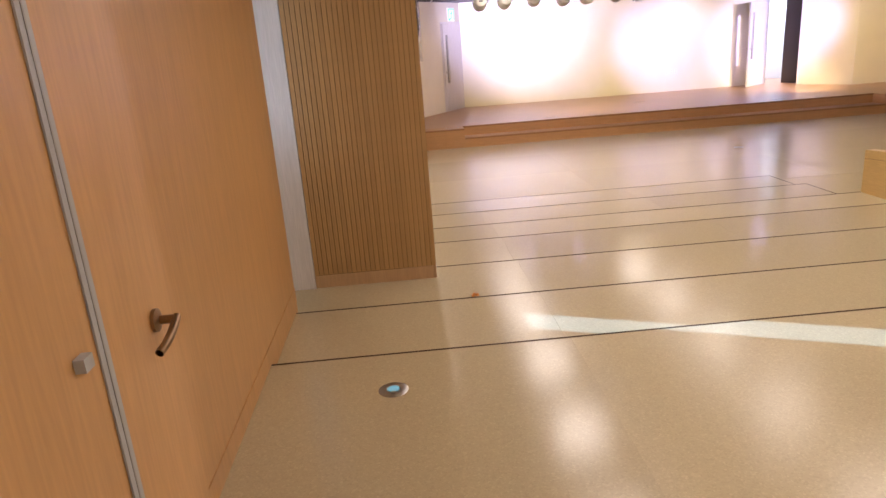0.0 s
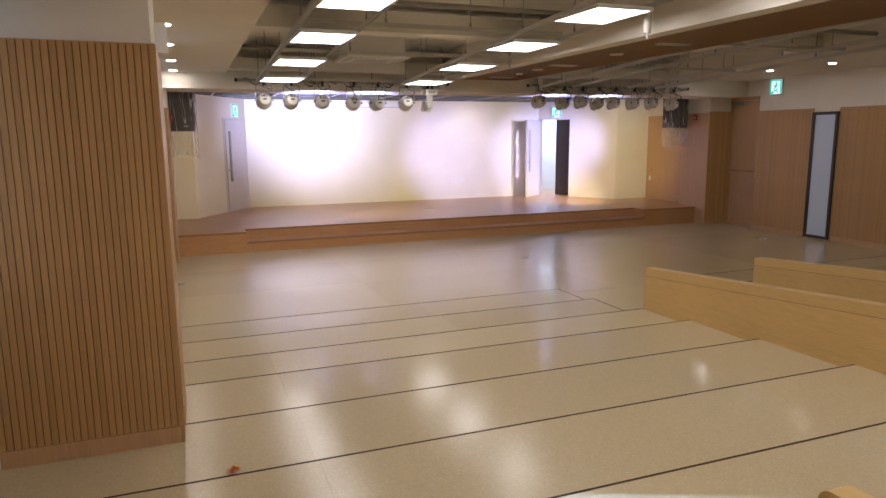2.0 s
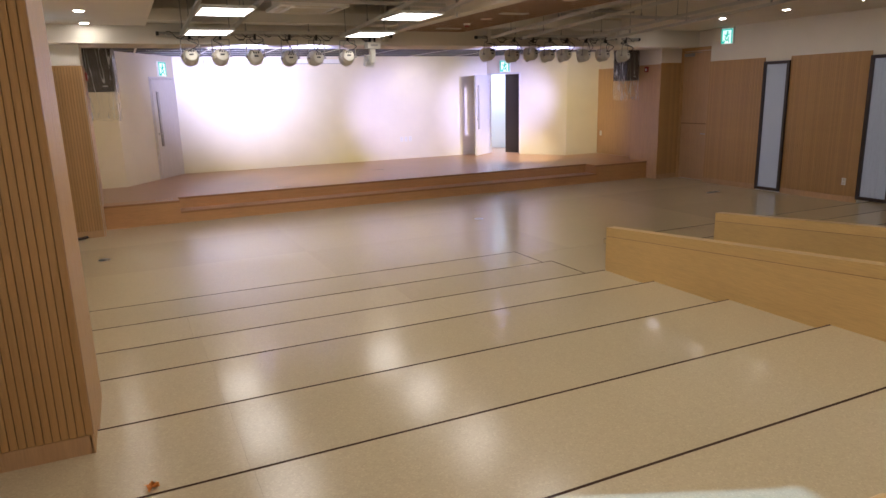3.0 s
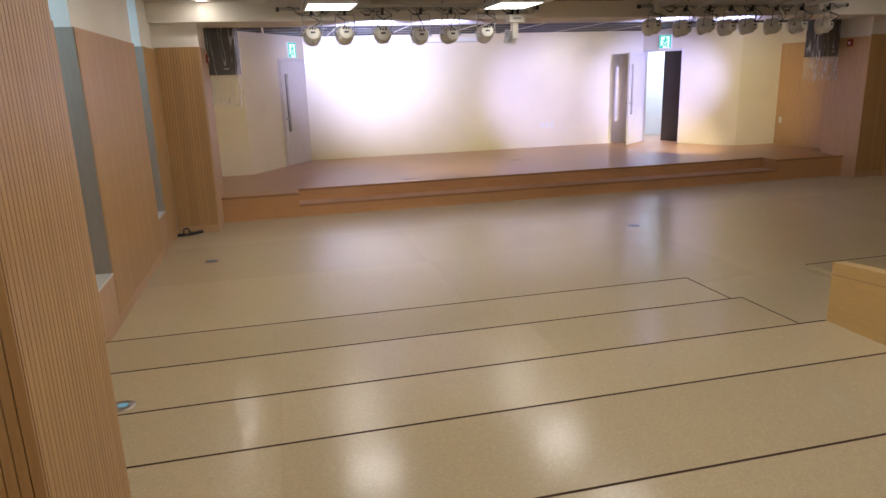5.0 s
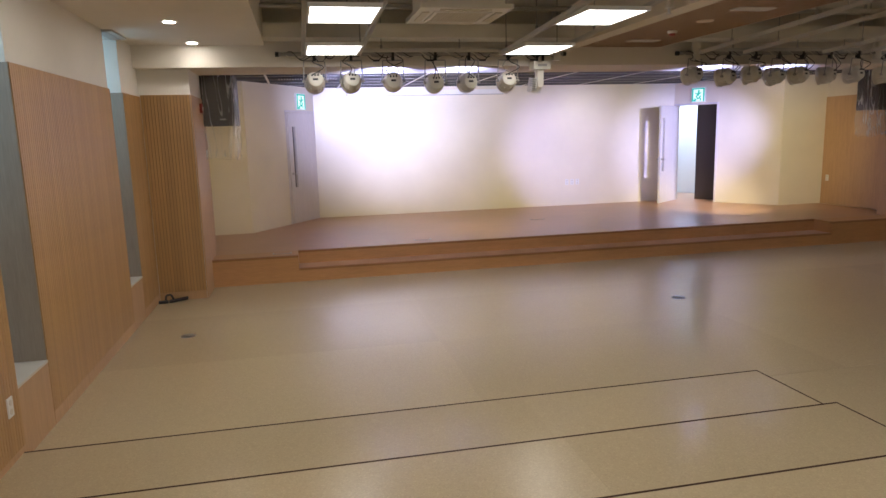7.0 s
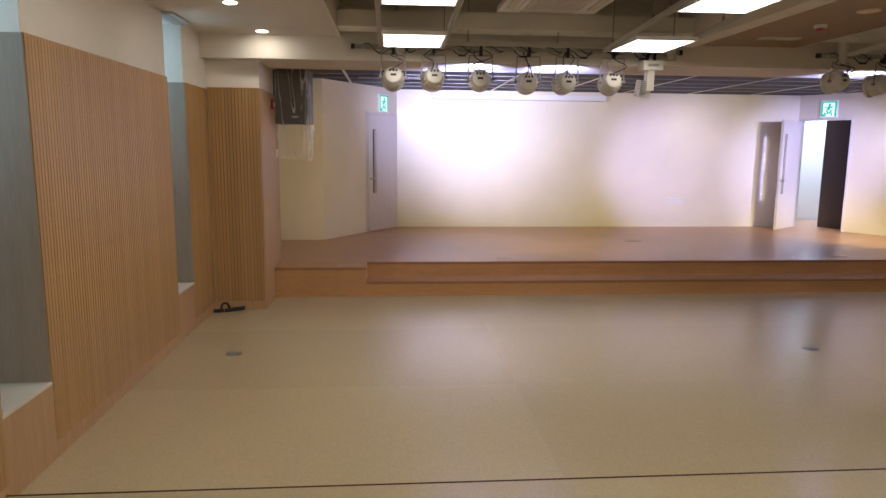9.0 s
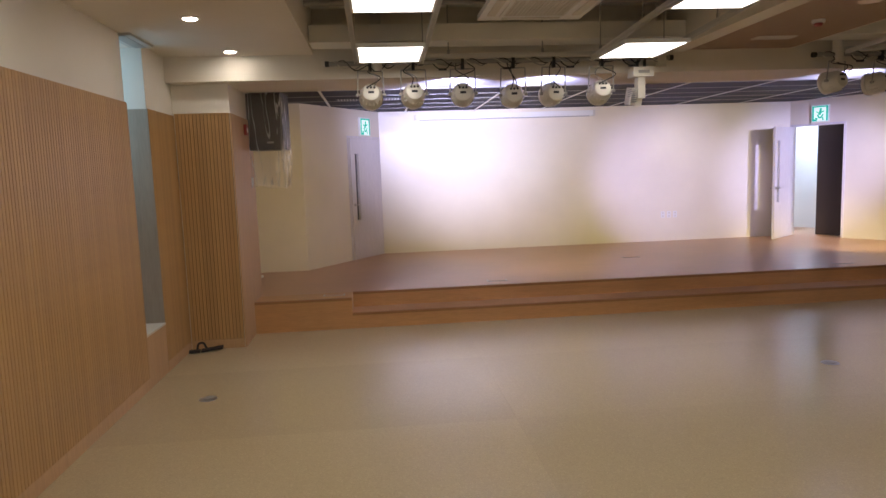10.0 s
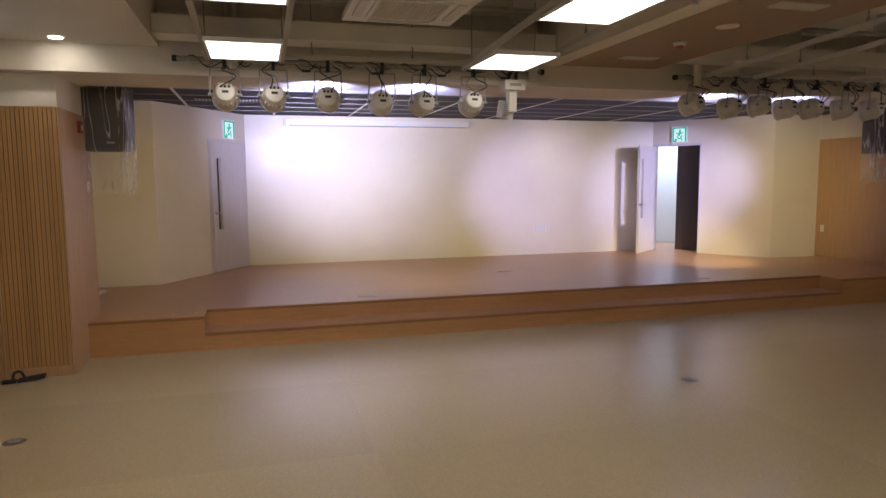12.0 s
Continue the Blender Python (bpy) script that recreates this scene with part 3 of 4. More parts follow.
t = cladding("wainscot_pillar", "oak slat cladding with dark grooves and base board")
slats(t, (-0.91, POST_Y + 0.02), (POST_X, POST_Y + 0.02), RISE * 5, 2.52)
slats(t, (POST_X - 0.02, POST_Y + 0.002), (POST_X - 0.02, POST_E), RISE * 5 - 0.2, 2.52)
t = cladding("wainscot_west", "oak slat wainscot between tall window recesses")
for y0, y1 in ((POST_E, WIN1[0]), (WIN1[1], WIN2[0]), (WIN2[1], 11.95)):
    slats(t, (XW, y0), (XW, y1), 0.0, DADO)
for y0, y1 in (WIN1, WIN2):
    part("under_sill", one(XW, XW + 0.016, y0, y1, 0.0, SILL - 0.002), M_PANEL, t)
t = cladding("wainscot_stage_west", "oak slat cladding on the proscenium pillar")
slats(t, (XW + 0.02, 11.97), (XPW - 0.005, 11.97), 0.0, DADO + 0.02)
part("side_panel", one(XPW, XPW + 0.012, 11.955, 13.1, 0.0, DADO + 0.02), M_PANEL, t)
t = cladding("wainscot_stage_east", "oak cladding on the proscenium pillar and stage side")
slats(t, (XPE, 12.25), (11.59, 12.25), 0.0, DADO + 0.02)
part("side_panel", one(XPE - 0.004, XPE + 0.01, 12.24, 13.1, 0.0, DADO), M_PANEL, t)
part("stage_panel", one(11.436, 11.45, 13.1, 14.95, STAGE, DADO), M_PANEL, t)
t = cladding("wainscot_east", "oak slat wainscot along the far side wall")
WINE = ((9.39, 9.94), (7.37, 7.92))
edges = [11.27, 9.94, 9.39, 7.92, 7.37, YBACK]
for y1, y0 in zip(edges[0::2], edges[1::2]):
    z0 = RISE * 1 if y1 < 7.6 else 0.0
    if y1 > 7.6:
        slats(t, (XE, y1), (XE, y0), z0, DADO)
        continue
    part("backer", one(XE - 0.008, XE - 0.002, y0, y1, z0, DADO), M_BACKER, t)
    bm = bmesh.new()
    n = int((y1 - y0) / PITCH)
    for i in range(n):
        y = y0 + (i + 0.5) * (y1 - y0) / n
        block(bm, XE - 0.0185, XE - 0.0085, y - 0.0155, y + 0.0155, z0 + 0.1, DADO)
    tagged(part("slat_field", bm, M_SLAT, t), kind="stuff")
    part("base_board", one(XE - 0.02, XE - 0.0085, y0, y1, z0, z0 + 0.098), M_PANEL, t)
part("end_panel", one(XE - 0.018, XE + 0.2, 11.272, 11.284, 0.0, DADO), M_PANEL, t)
t = cladding("panel_entrance", "smooth orange oak panelling beside the entrance")
part("panel", one(XN + 0.001, XN + 0.013, YBACK, WIN0[0] + 0.012, RISE * 7 + 0.1, CEIL), M_ENTRY, t)
part("base_board", one(XN + 0.001, XN + 0.017, YBACK, WIN0[0] + 0.012, RISE * 6 - 0.02, RISE * 7 + 0.098), M_ENTRY, t)
# pale wood used here to carry the daylight on this reveal
part("reveal_panel", one(-1.118, -0.912, POST_Y - 0.012, POST_Y + 0.018, RISE * 5, 2.52), M_DOORW, t, "oak reveal, its daylit paleness put into the colour")

# ---- windows ----
for i, (y0, y1) in enumerate((WIN1, WIN2)):
    w = tagged(thing("window_%d" % (i + 1), pose(0, 0, 0), "tall narrow window deep in its recess, pane glowing in place of daylight", "window"), kind="structure")
    part("pane", one(WL + 0.03, WL + 0.036, y0 + 0.04, y1 - 0.04, SILL + 0.04, MID), M_DAY, w, "opaque pane with a blue glow in place of daylight")
    part("window_frame", many((WL + 0.01, WL + 0.06, y0, y0 + 0.04, SILL, CEIL - 0.02), (WL + 0.01, WL + 0.06, y1 - 0.04, y1, SILL, CEIL - 0.02), (WL + 0.01, WL + 0.06, y0 + 0.04, y1 - 0.04, SILL, SILL + 0.04), (WL + 0.01, WL + 0.06, y0 + 0.04, y1 - 0.04, CEIL - 0.06, CEIL - 0.02)), M_ALU, w)
    part("window_sill", one(WL + 0.06, XW + 0.018, y0 + 0.002, y1 - 0.002, SILL, SILL + 0.018), M_SHELL, w, "pale stone sill", bevel=0.003)
    part("reveal_panel", one(WL + 0.06, XW + 0.012, y1 - 0.010, y1 - 0.002, SILL + 0.019, DADO), M_REVEAL, w, "oak reveal panel, its greying by daylight put into the colour")
    part("reveal_panel", one(WL + 0.06, XW + 0.012, y0 + 0.002, y0 + 0.010, SILL + 0.019, DADO), M_REVEAL, w)
    bh = part("blind_box", one(XW - 0.10, XW + 0.10, y0 - 0.02, y1 + 0.02, CEIL - 0.022, CEIL - 0.003), M_RAIL, w, "grey blind slot in the ceiling")
    part("blind_slot", one(XW - 0.05, XW + 0.05, y0, y1, CEIL - 0.026, CEIL - 0.0225), M_GREYBAR, bh)
w = tagged(thing("window_3", pose(0, 0, 0), "narrow clear window beside the entrance, sunlit", "window"), kind="structure")
part("window_frame", many((-1.38, -1.34, WIN0[0], WIN0[0] + 0.03, 1.2, 2.9), (-1.38, -1.34, WIN0[1] - 0.03, WIN0[1], 1.2, 2.9), (-1.38, -1.34, WIN0[0] + 0.03, WIN0[1] - 0.03, 1.2, 1.24)), M_ALU, w)
# a weak glow in pane and blind stands in for daylight behind them
M_FROST, n_, l_, b_ = material("frosted_grey_glow")
b_.inputs["Base Color"].default_value, b_.inputs["Roughness"].default_value = (0.36, 0.38, 0.42, 1), 0.35
b_.inputs["Emission Color"].default_value, b_.inputs["Emission Strength"].default_value = (0.55, 0.62, 0.75, 1), 0.07
for i, (y0, y1) in enumerate(WINE):
    w = tagged(thing("window_%d" % (i + 4), pose(0, 0, 0), "tall dark-framed frosted window strip in the oak wall", "window"), kind="structure")
    z0 = 0.02 if i == 0 else RISE + 0.01
    f = 0.055
    part("window_frame", many((XE - 0.05, XE + 0.05, y0, y0 + f, z0, 2.41), (XE - 0.05, XE + 0.05, y1 - f, y1, z0, 2.41), (XE - 0.05, XE + 0.05, y0 + f, y1 - f, 2.41 - f, 2.41), (XE - 0.05, XE + 0.05, y0 + f, y1 - f, z0, z0 + f)), M_FRAME, w, "dark brown frame", bevel=0.004)
    if i == 0:
        part("pane", one(XE - 0.02, XE - 0.012, y0 + f, y1 - f, z0 + f, 2.41 - f), M_FROST, w, "frosted grey pane")
    else:
        bm = bmesh.new()
        k = 0
        while y0 + f + 0.055 * k < y1 - f - 0.01:
            y = y0 + f + 0.055 * k
            block(bm, XE - 0.022, XE - 0.014, y, y + 0.048, z0 + f, 2.41 - f, m=None)
            k += 1
        part("blind", bm, M_FROST, w, "pale vertical blind strips")
        part("pane", one(XE - 0.010, XE - 0.004, y0 + f, y1 - f, z0 + f, 2.41 - f), M_FROST, w)

# ---- doors ----


def lever(parent, m, mat, side=1):
    """A round rose with a lever that points along local -x."""
    bm = bmesh.new()
    lathe(bm, [(0.026, 0.0), (0.026, 0.008), (0.018, 0.012), (0.010, 0.014), (0.010, 0.045)], m, 20)
    h = part("door_handle", bm, mat, parent, "metal lever handle", smooth=True)
    bm = bmesh.new()
    wire(bm, [m @ Vector(p) for p in ((0.008, 0, 0.047), (-0.03, 0, 0.05), (-0.08, 0.002, 0.05), (-0.118, 0.004, 0.044))], 0.0095, 10, 4)
    part("lever", bm, mat, h, smooth=True)


M_GLASS, n_, l_, b_ = material("slot_glass")
b_.inputs["Transmission Weight"].default_value, b_.inputs["Roughness"].default_value, b_.inputs["IOR"].default_value = 1.0, 0.02, 1.05


def leaf(name, m, handle_x, flip):
    """A pale oak leaf 0.9 m wide along local x with a narrow glazed slot and levers."""
    t = tagged(thing(name, m, "pale whitewashed oak stage door with narrow glass slot", "door"), kind="structure")
    s0, s1 = handle_x + (0.06 if flip else -0.15), handle_x + (0.15 if flip else -0.06)
    part("leaf_panel", many((0, s0, -0.02, 0.02, 0.008, 2.055), (s1, 0.89, -0.02, 0.02, 0.008, 2.055), (s0, s1, -0.02, 0.02, 0.008, 0.68), (s0, s1, -0.02, 0.02, 1.80, 2.055)), M_DOORW, t)
    p = part("glass_slot", one(s0, s1, -0.003, 0.003, 0.68, 1.80), M_GLASS, t, "narrow glass slot")
    p.visible_shadow = False
    part("slot_bead", many((s0 - 0.006, s0, -0.023, -0.0205, 0.675, 1.805), (s1, s1 + 0.006, -0.023, -0.0205, 0.675, 1.805), (s0 - 0.006, s0, 0.0205, 0.023, 0.675, 1.805), (s1, s1 + 0.006, 0.0205, 0.023, 0.675, 1.805)), M_GREYBAR, t)
    for s in (-1, 1):
        k = pose(handle_x, 0.0205 * s, 0.94, 90 if s < 0 else -90, 0, 0)
        lever(t, k if not flip else k @ pose(0, 0, 0, 0, 0, 180), M_STEEL)
    return t


leaf("door_1", SL @ pose(0.055, 0.015, 0), 0.83, False)
hinge = SR @ Vector((0.06, -0.02, 0))
leaf("door_2", Matrix.Translation(hinge) @ turn(-142), 0.83, False)
for i, (m, s) in enumerate(((SL, 1), (SR, -1))):
    f = tagged(thing("door_frame_%d" % (i + 1), m, "slim pale frame round a stage doorway", "door frame"), kind="structure")
    y0, y1 = sorted((0.012 * s, -0.14 * s))
    for q in ((0.012, 0.05, y0, y1, 0.002, 2.06), (0.95, 0.988, y0, y1, 0.002, 2.06), (0.012, 0.988, y0, y1, 2.062, 2.10)):
        part("jamb", one(*q), M_DOORW, f)

# unseen dark box, added so the door's glass slot looks dark
bm = one(0.0, 1.0, -0.40, -0.36, -0.05, 2.2, m=SL)
for q in ((-0.04, 0.0, -0.40, -0.141, -0.05, 2.2), (1.0, 1.04, -0.40, -0.141, -0.05, 2.2), (-0.04, 1.04, -0.40, -0.141, 2.2, 2.24)):
    block(bm, *q, m=SL)
tagged(new("slot_backing", finish(bm, "slot_backing", M_FRAME)), "dark backing added behind the glass slot of the shut stage door", kind="structure")

# passage behind the open stage door
bm = bmesh.new()
for q in ((-1.2, 1.9, 1.75, 1.85, -0.1, 2.5), (-1.3, -1.2, 0.6, 1.85, -0.1, 2.5), (1.9, 2.0, 0.15, 1.85, -0.1, 2.5), (-1.3, 2.0, 0.142, 1.85, 2.5, 2.6)):
    block(bm, *q, m=SR)
tagged(new("wall_passage", finish(bm, "wall_passage", M_WHITE)), "white passage wall seen through the open door", kind="structure")
bm = one(-1.3, 2.0, 0.10, 1.85, -0.1, -0.004, m=SR)
tagged(new("floor_passage", finish(bm, "floor_passage", M_STAGE)), "wooden passage floor", kind="structure")
# dark brown panel across the right part of the doorway
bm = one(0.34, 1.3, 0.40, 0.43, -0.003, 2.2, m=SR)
tagged(new("panel_passage", finish(bm, "panel_passage", M_FRAME)), "dark brown panel standing in the passage", kind="structure")
# unseen lamp, added so the passage looks bright through the doorway
pl = thing("passage_fill", SR @ pose(-0.3, 1.0, 2.499), "flat ceiling lamp, added unseen to brighten the passage", "ceiling light")
part("diffuser", one(-0.3, 0.3, -0.15, 0.15, -0.03, -0.004), glow("cool_fill_glow", (0.50, 0.64, 1.0), 75.0), pl)

# side door in the alcove
d = tagged(thing("door_3", pose(XE + 0.2, 12.23, 0, 0, 0, -90), "tall oak side door with a closer, shut", "door"), kind="structure")
part("leaf_panel", one(0.06, 0.87, -0.03, -0.004, 0.01, 2.72), M_PANEL, d, bevel=0.002)
part("mid_rail", one(0.06, 0.87, -0.034, -0.0305, 1.20, 1.22), M_BACKER, d)
part("door_frame", many((0.0, 0.055, -0.05, -0.002, 0, 2.80), (0.875, 0.92, -0.05, -0.002, 0, 2.80), (0.055, 0.875, -0.05, -0.002, 2.73, 2.80)), M_SLAT, d, bevel=0.003)
c = part("door_closer", one(0.12, 0.36, -0.09, -0.032, 2.62, 2.68), M_GREYBAR, d, "grey door closer", bevel=0.006)
part("closer_arm", one(0.3, 0.6, -0.08, -0.065, 2.685, 2.695), M_GREYBAR, c)
lever(d, pose(0.80, -0.031, 1.0, 90, 0, 0), M_STEEL)

M_GREYPAINT = paint("grey_enamel", (0.42, 0.43, 0.44), 0.4)
# entrance door, folded back beside the wall
d = tagged(thing("door_4", pose(-0.72, 0, RISE * 7), "smooth oak entrance door standing open, bronze lever", "door"), kind="structure")
part("leaf_panel", one(-0.045, 0.0, -0.45, 0.945, 0.008, 2.15), M_ENTRY, d, bevel=0.004)
part("edge_strip", one(0.001, 0.005, 0.570, 0.607, 0.008, 2.15), M_GREYPAINT, d, "grey metal edge strip")
part("edge_seal", one(0.0052, 0.0065, 0.586, 0.591, 0.008, 2.15), M_GREYBAR, d)
part("latch", one(0.001, 0.020, 0.485, 0.517, 1.12, 1.145), M_GREYPAINT, d, bevel=0.004)
lever(d, Matrix(((0, 0, 1, 0.001), (0.96, -0.28, 0, 0.835), (0.28, 0.96, 0, 1.07), (0, 0, 0, 1))), M_BRONZE)

# ---- parapets ----


def parapet(x, y0, y1, top, slope, label):
    """A thin timber parapet along y whose top falls by slope towards y1."""
    t = thing("parapet", pose(x, 0, 0), label, "parapet", "timber parapets")
    zt = lambda y: top + slope * (y1 - y)

    def board(a, b, up0, up1, foot=None):
        bm = bmesh.new()
        ring = [(y0, (foot(y0) if foot else zt(y0) - up0)), (y1, (foot(y1) if foot else zt(y1) - up0)), (y1, zt(y1) - up1), (y0, zt(y0) - up1)]
        v = [[bm.verts.new((xx, y, z)) for y, z in ring] for xx in (a, b)]
        bm.faces.new(v[0]), bm.faces.new(v[1][::-1])
        for i in range(4):
            bm.faces.new((v[0][i], v[0][(i + 1) % 4], v[1][(i + 1) % 4], v[1][i]))
        return bm
    part("side_panel", board(0, 0.10, 0, 0.094, lambda y: -0.02), M_PARLONG, t)
    part("groove", board(0.004, 0.096, 0.095, 0.088), M_BACKER, t)
    part("cap_board", board(-0.001, 0.101, 0.089, 0.0), M_PARLONG, t, bevel=0.004)


parapet(XP1, YBACK + 0.01, 6.10, 0.617, 0.078, "sloping pale beech timber parapet along the tiers")
parapet(XP2, YBACK + 0.01, 6.15, 0.605, 0.078, "sloping pale beech timber parapet along the tiers")
t = thing("parapet", pose(2.03, 0, RISE * 7), "timber parapet end with a rounded corner beside the entrance", "parapet", "timber parapets")
bm = bmesh.new()
r, top, ye = 0.05, 0.475, 1.81
ring = [(YBACK + 0.01, 0.0), (ye, 0.0), (ye, top - r)] + [(ye - r + r * math.cos(a), top - r + r * math.sin(a)) for a in (math.pi / 2 * k / 6 for k in range(1, 7))] + [(YBACK + 0.01, top)]
v = [[bm.verts.new((xx, y, z)) for y, z in ring] for xx in (0.0, 0.10)]
bm.faces.new(v[0]), bm.faces.new(v[1][::-1])
for i in range(len(ring)):
    bm.faces.new((v[0][i], v[0][(i + 1) % len(ring)], v[1][(i + 1) % len(ring)], v[1][i]))
part("side_panel", bm, M_PARLONG, t, bevel=0.003)
part("edge_board", one(-0.004, -0.0005, ye - 0.06, ye - 0.002, 0.0, top - 0.055), M_PARAPET, t)
part("groove", one(-0.002, -0.0002, YBACK + 0.02, ye - 0.062, 0.368, 0.373), M_BACKER, t)

# ---- fittings ----


def exit_sign(m, label):
    t = thing("exit_sign", m, label, "exit sign", "emergency exit signs")
    part("box", one(-0.155, 0.155, -0.035, -0.002, -0.155, 0.155), M_PLASTIC, t, bevel=0.005)
    part("face", one(-0.14, 0.14, -0.038, -0.0355, -0.14, 0.14), M_EXITW, t, "white lit face")
    part("band", many((-0.137, -0.105, -0.041, -0.0385, -0.137, 0.137), (0.105, 0.137, -0.041, -0.0385, -0.137, 0.137), (-0.105, 0.105, -0.041, -0.0385, 0.112, 0.137), (-0.105, -0.05, -0.041, -0.0385, -0.137, -0.10)), M_GREEN, t, "green lit bands")
    bm = bmesh.new()
    lathe(bm, [(0.022, 0.0), (0.022, 0.002)], Matrix.Translation((0.012, -0.0387, 0.075)) @ pose(0, 0, 0, 90, 0, 0), 16)
    for x, z, a, w, h in ((0.0, 0.015, 14, 0.021, 0.042), (0.038, 0.026, 62, 0.010, 0.034), (-0.040, 0.020, -58, 0.010, 0.032), (0.030, -0.052, 38, 0.013, 0.042), (-0.026, -0.055, -30, 0.013, 0.040), (-0.062, -0.088, -72, 0.011, 0.026), (0.050, -0.096, -8, 0.012, 0.028)):
        block(bm, -w, w, -0.0407, -0.0387, -h, h, m=pose(x, 0, z, 0, a, 0))
    part("running_mark", bm, M_GREEN, t, "green running mark")


exit_sign(SL @ pose(0.48, 0.0, 2.265, 0, 0, 180), "green lit exit sign above the stage door")
exit_sign(SR @ pose(0.55, 0.0, 2.27), "green lit exit sign above the stage door")
exit_sign(pose(XE - 0.001, 10.86, 2.945, 0, 0, -90), "green lit exit sign on the side wall")


def outlet(m, n=1, label="white wall socket plate"):
    t = thing("wall_socket", m, label, "socket", "wall sockets")
    part("plate", one(-0.036, 0.036, -0.009, -0.001, -0.06, 0.06), M_PLASTIC, t, bevel=0.003)
    for z in (-0.028, 0.028):
        bm = bmesh.new()
        lathe(bm, [(0.019, 0.0), (0.019, 0.002)], Matrix.Translation((0, -0.0092, z)) @ pose(0, 0, 0, 90, 0, 0), 16)
        part("outlet", bm, M_SHELL, t)


for k in range(3):
    outlet(pose(6.74 + 0.12 * k, YB, 0.87), label="white socket plate on the stage back wall")
outlet(pose(XW + 0.018, 7.57, 0.40, 0, 0, 90), label="white socket plate in the oak wainscot")
outlet(pose(XE - 0.019, 8.16, 0.34, 0, 0, -90), label="white socket plate in the oak wainscot")
outlet(pose(11.436, 14.80, 0.89, 0, 0, -90), label="white switch plate on the stage side wall")


def floor_box(x, y, z, lit):
    t = thing("floor_light" if lit else "floor_socket", pose(x, y, z), "round steel uplight with blue lens set in the floor" if lit else "round steel socket lid set in the floor", "floor light" if lit else "floor socket", "round floor fittings")
    bm = bmesh.new()
    lathe(bm, [(0.031 if lit else 0.05, 0.0005), (0.034 if lit else 0.052, 0.004), (0.068, 0.005), (0.075, 0.0005)], pose(0, 0, 0), 32)
    part("ring", bm, M_STEEL, t, smooth=True)
    bm = bmesh.new()
    lathe(bm, [(0.030 if lit else 0.044, 0.0055), (0.030 if lit else 0.044, 0.007)], pose(0, 0, 0), 28)
    part("lens" if lit else "lid", bm, M_UPL if lit else M_GREYBAR, t)
    part("hinge", one(-0.012, 0.012, -0.05, -0.03, 0.0072, 0.011), M_STEEL, t)


M_UPL = glow("uplight_lens", (0.12, 0.60, 0.80), 0.22, (0.2, 0.3, 0.35))
floor_box(-0.09, 10.25, 0.0, False)
floor_box(5.34, 10.14, 0.0, False)
floor_box(10.36, 10.10, 0.0, False)
floor_box(10.54, 10.14, 0.0, False)
floor_box(-0.27, 6.34, RISE * 2, True)
floor_box(-0.30, 2.38, RISE * 7, True)


def floor_lid(x, y):
    t = thing("stage_socket", pose(x, y, STAGE), "small rectangular steel socket lid in the stage deck", "floor socket", "stage floor sockets")
    part("frame", one(-0.13, 0.13, -0.065, 0.065, 0.0005, 0.004), M_STEEL, t, bevel=0.0015)
    part("lid", one(-0.11, 0.11, -0.05, 0.05, 0.0045, 0.007), M_STAGE, t)


for x, y in ((0.81, 12.79), (2.90, 13.27), (5.33, 14.87), (7.74, 13.26)):
    floor_lid(x, y)

# plastic sheet over the loudspeakers
M_BAG = bpy.data.materials.new("clear_plastic_sheet")
M_BAG.use_nodes = True
n, l = M_BAG.node_tree.nodes, M_BAG.node_tree.links
b = n["Principled BSDF"]
b.inputs["Base Color"].default_value, b.inputs["Roughness"].default_value = (0.9, 0.88, 0.84, 1), 0.12
tr, mx = n.new("ShaderNodeBsdfTransparent"), n.new("ShaderNodeMixShader")
crease = noise_tex(n, l, coords(n, l, (6, 6, 0.5)), 1.5, 2, 0.5, 0.4)
# glossy streaks are painted in: whiter, more opaque lines along the creases
shine_line = [n.new("ShaderNodeMath") for k in range(2)]
shine_line[0].operation, shine_line[1].operation = "SUBTRACT", "ABSOLUTE"
shine_line[0].inputs[1].default_value = 0.5
l.new(crease, shine_line[0].inputs[0]), l.new(shine_line[0].outputs[0], shine_line[1].inputs[0])
fac = n.new("ShaderNodeMapRange")
fac.inputs[1].default_value, fac.inputs[2].default_value, fac.inputs[3].default_value, fac.inputs[4].default_value = 0.0, 0.022, 0.70, 0.15
l.new(shine_line[1].outputs[0], fac.inputs[0])
l.new(fac.outputs[0], mx.inputs[0]), l.new(tr.outputs[0], mx.inputs[1]), l.new(b.outputs[0], mx.inputs[2])
l.new(mx.outputs[0], n["Material Output"].inputs[0])
bump(n, l, b, crease, 0.9, 0.02)
M_GRILL = paint("speaker_grille", (0.018, 0.018, 0.02), 0.6, 0.1, 0.2, 40, 0.5)


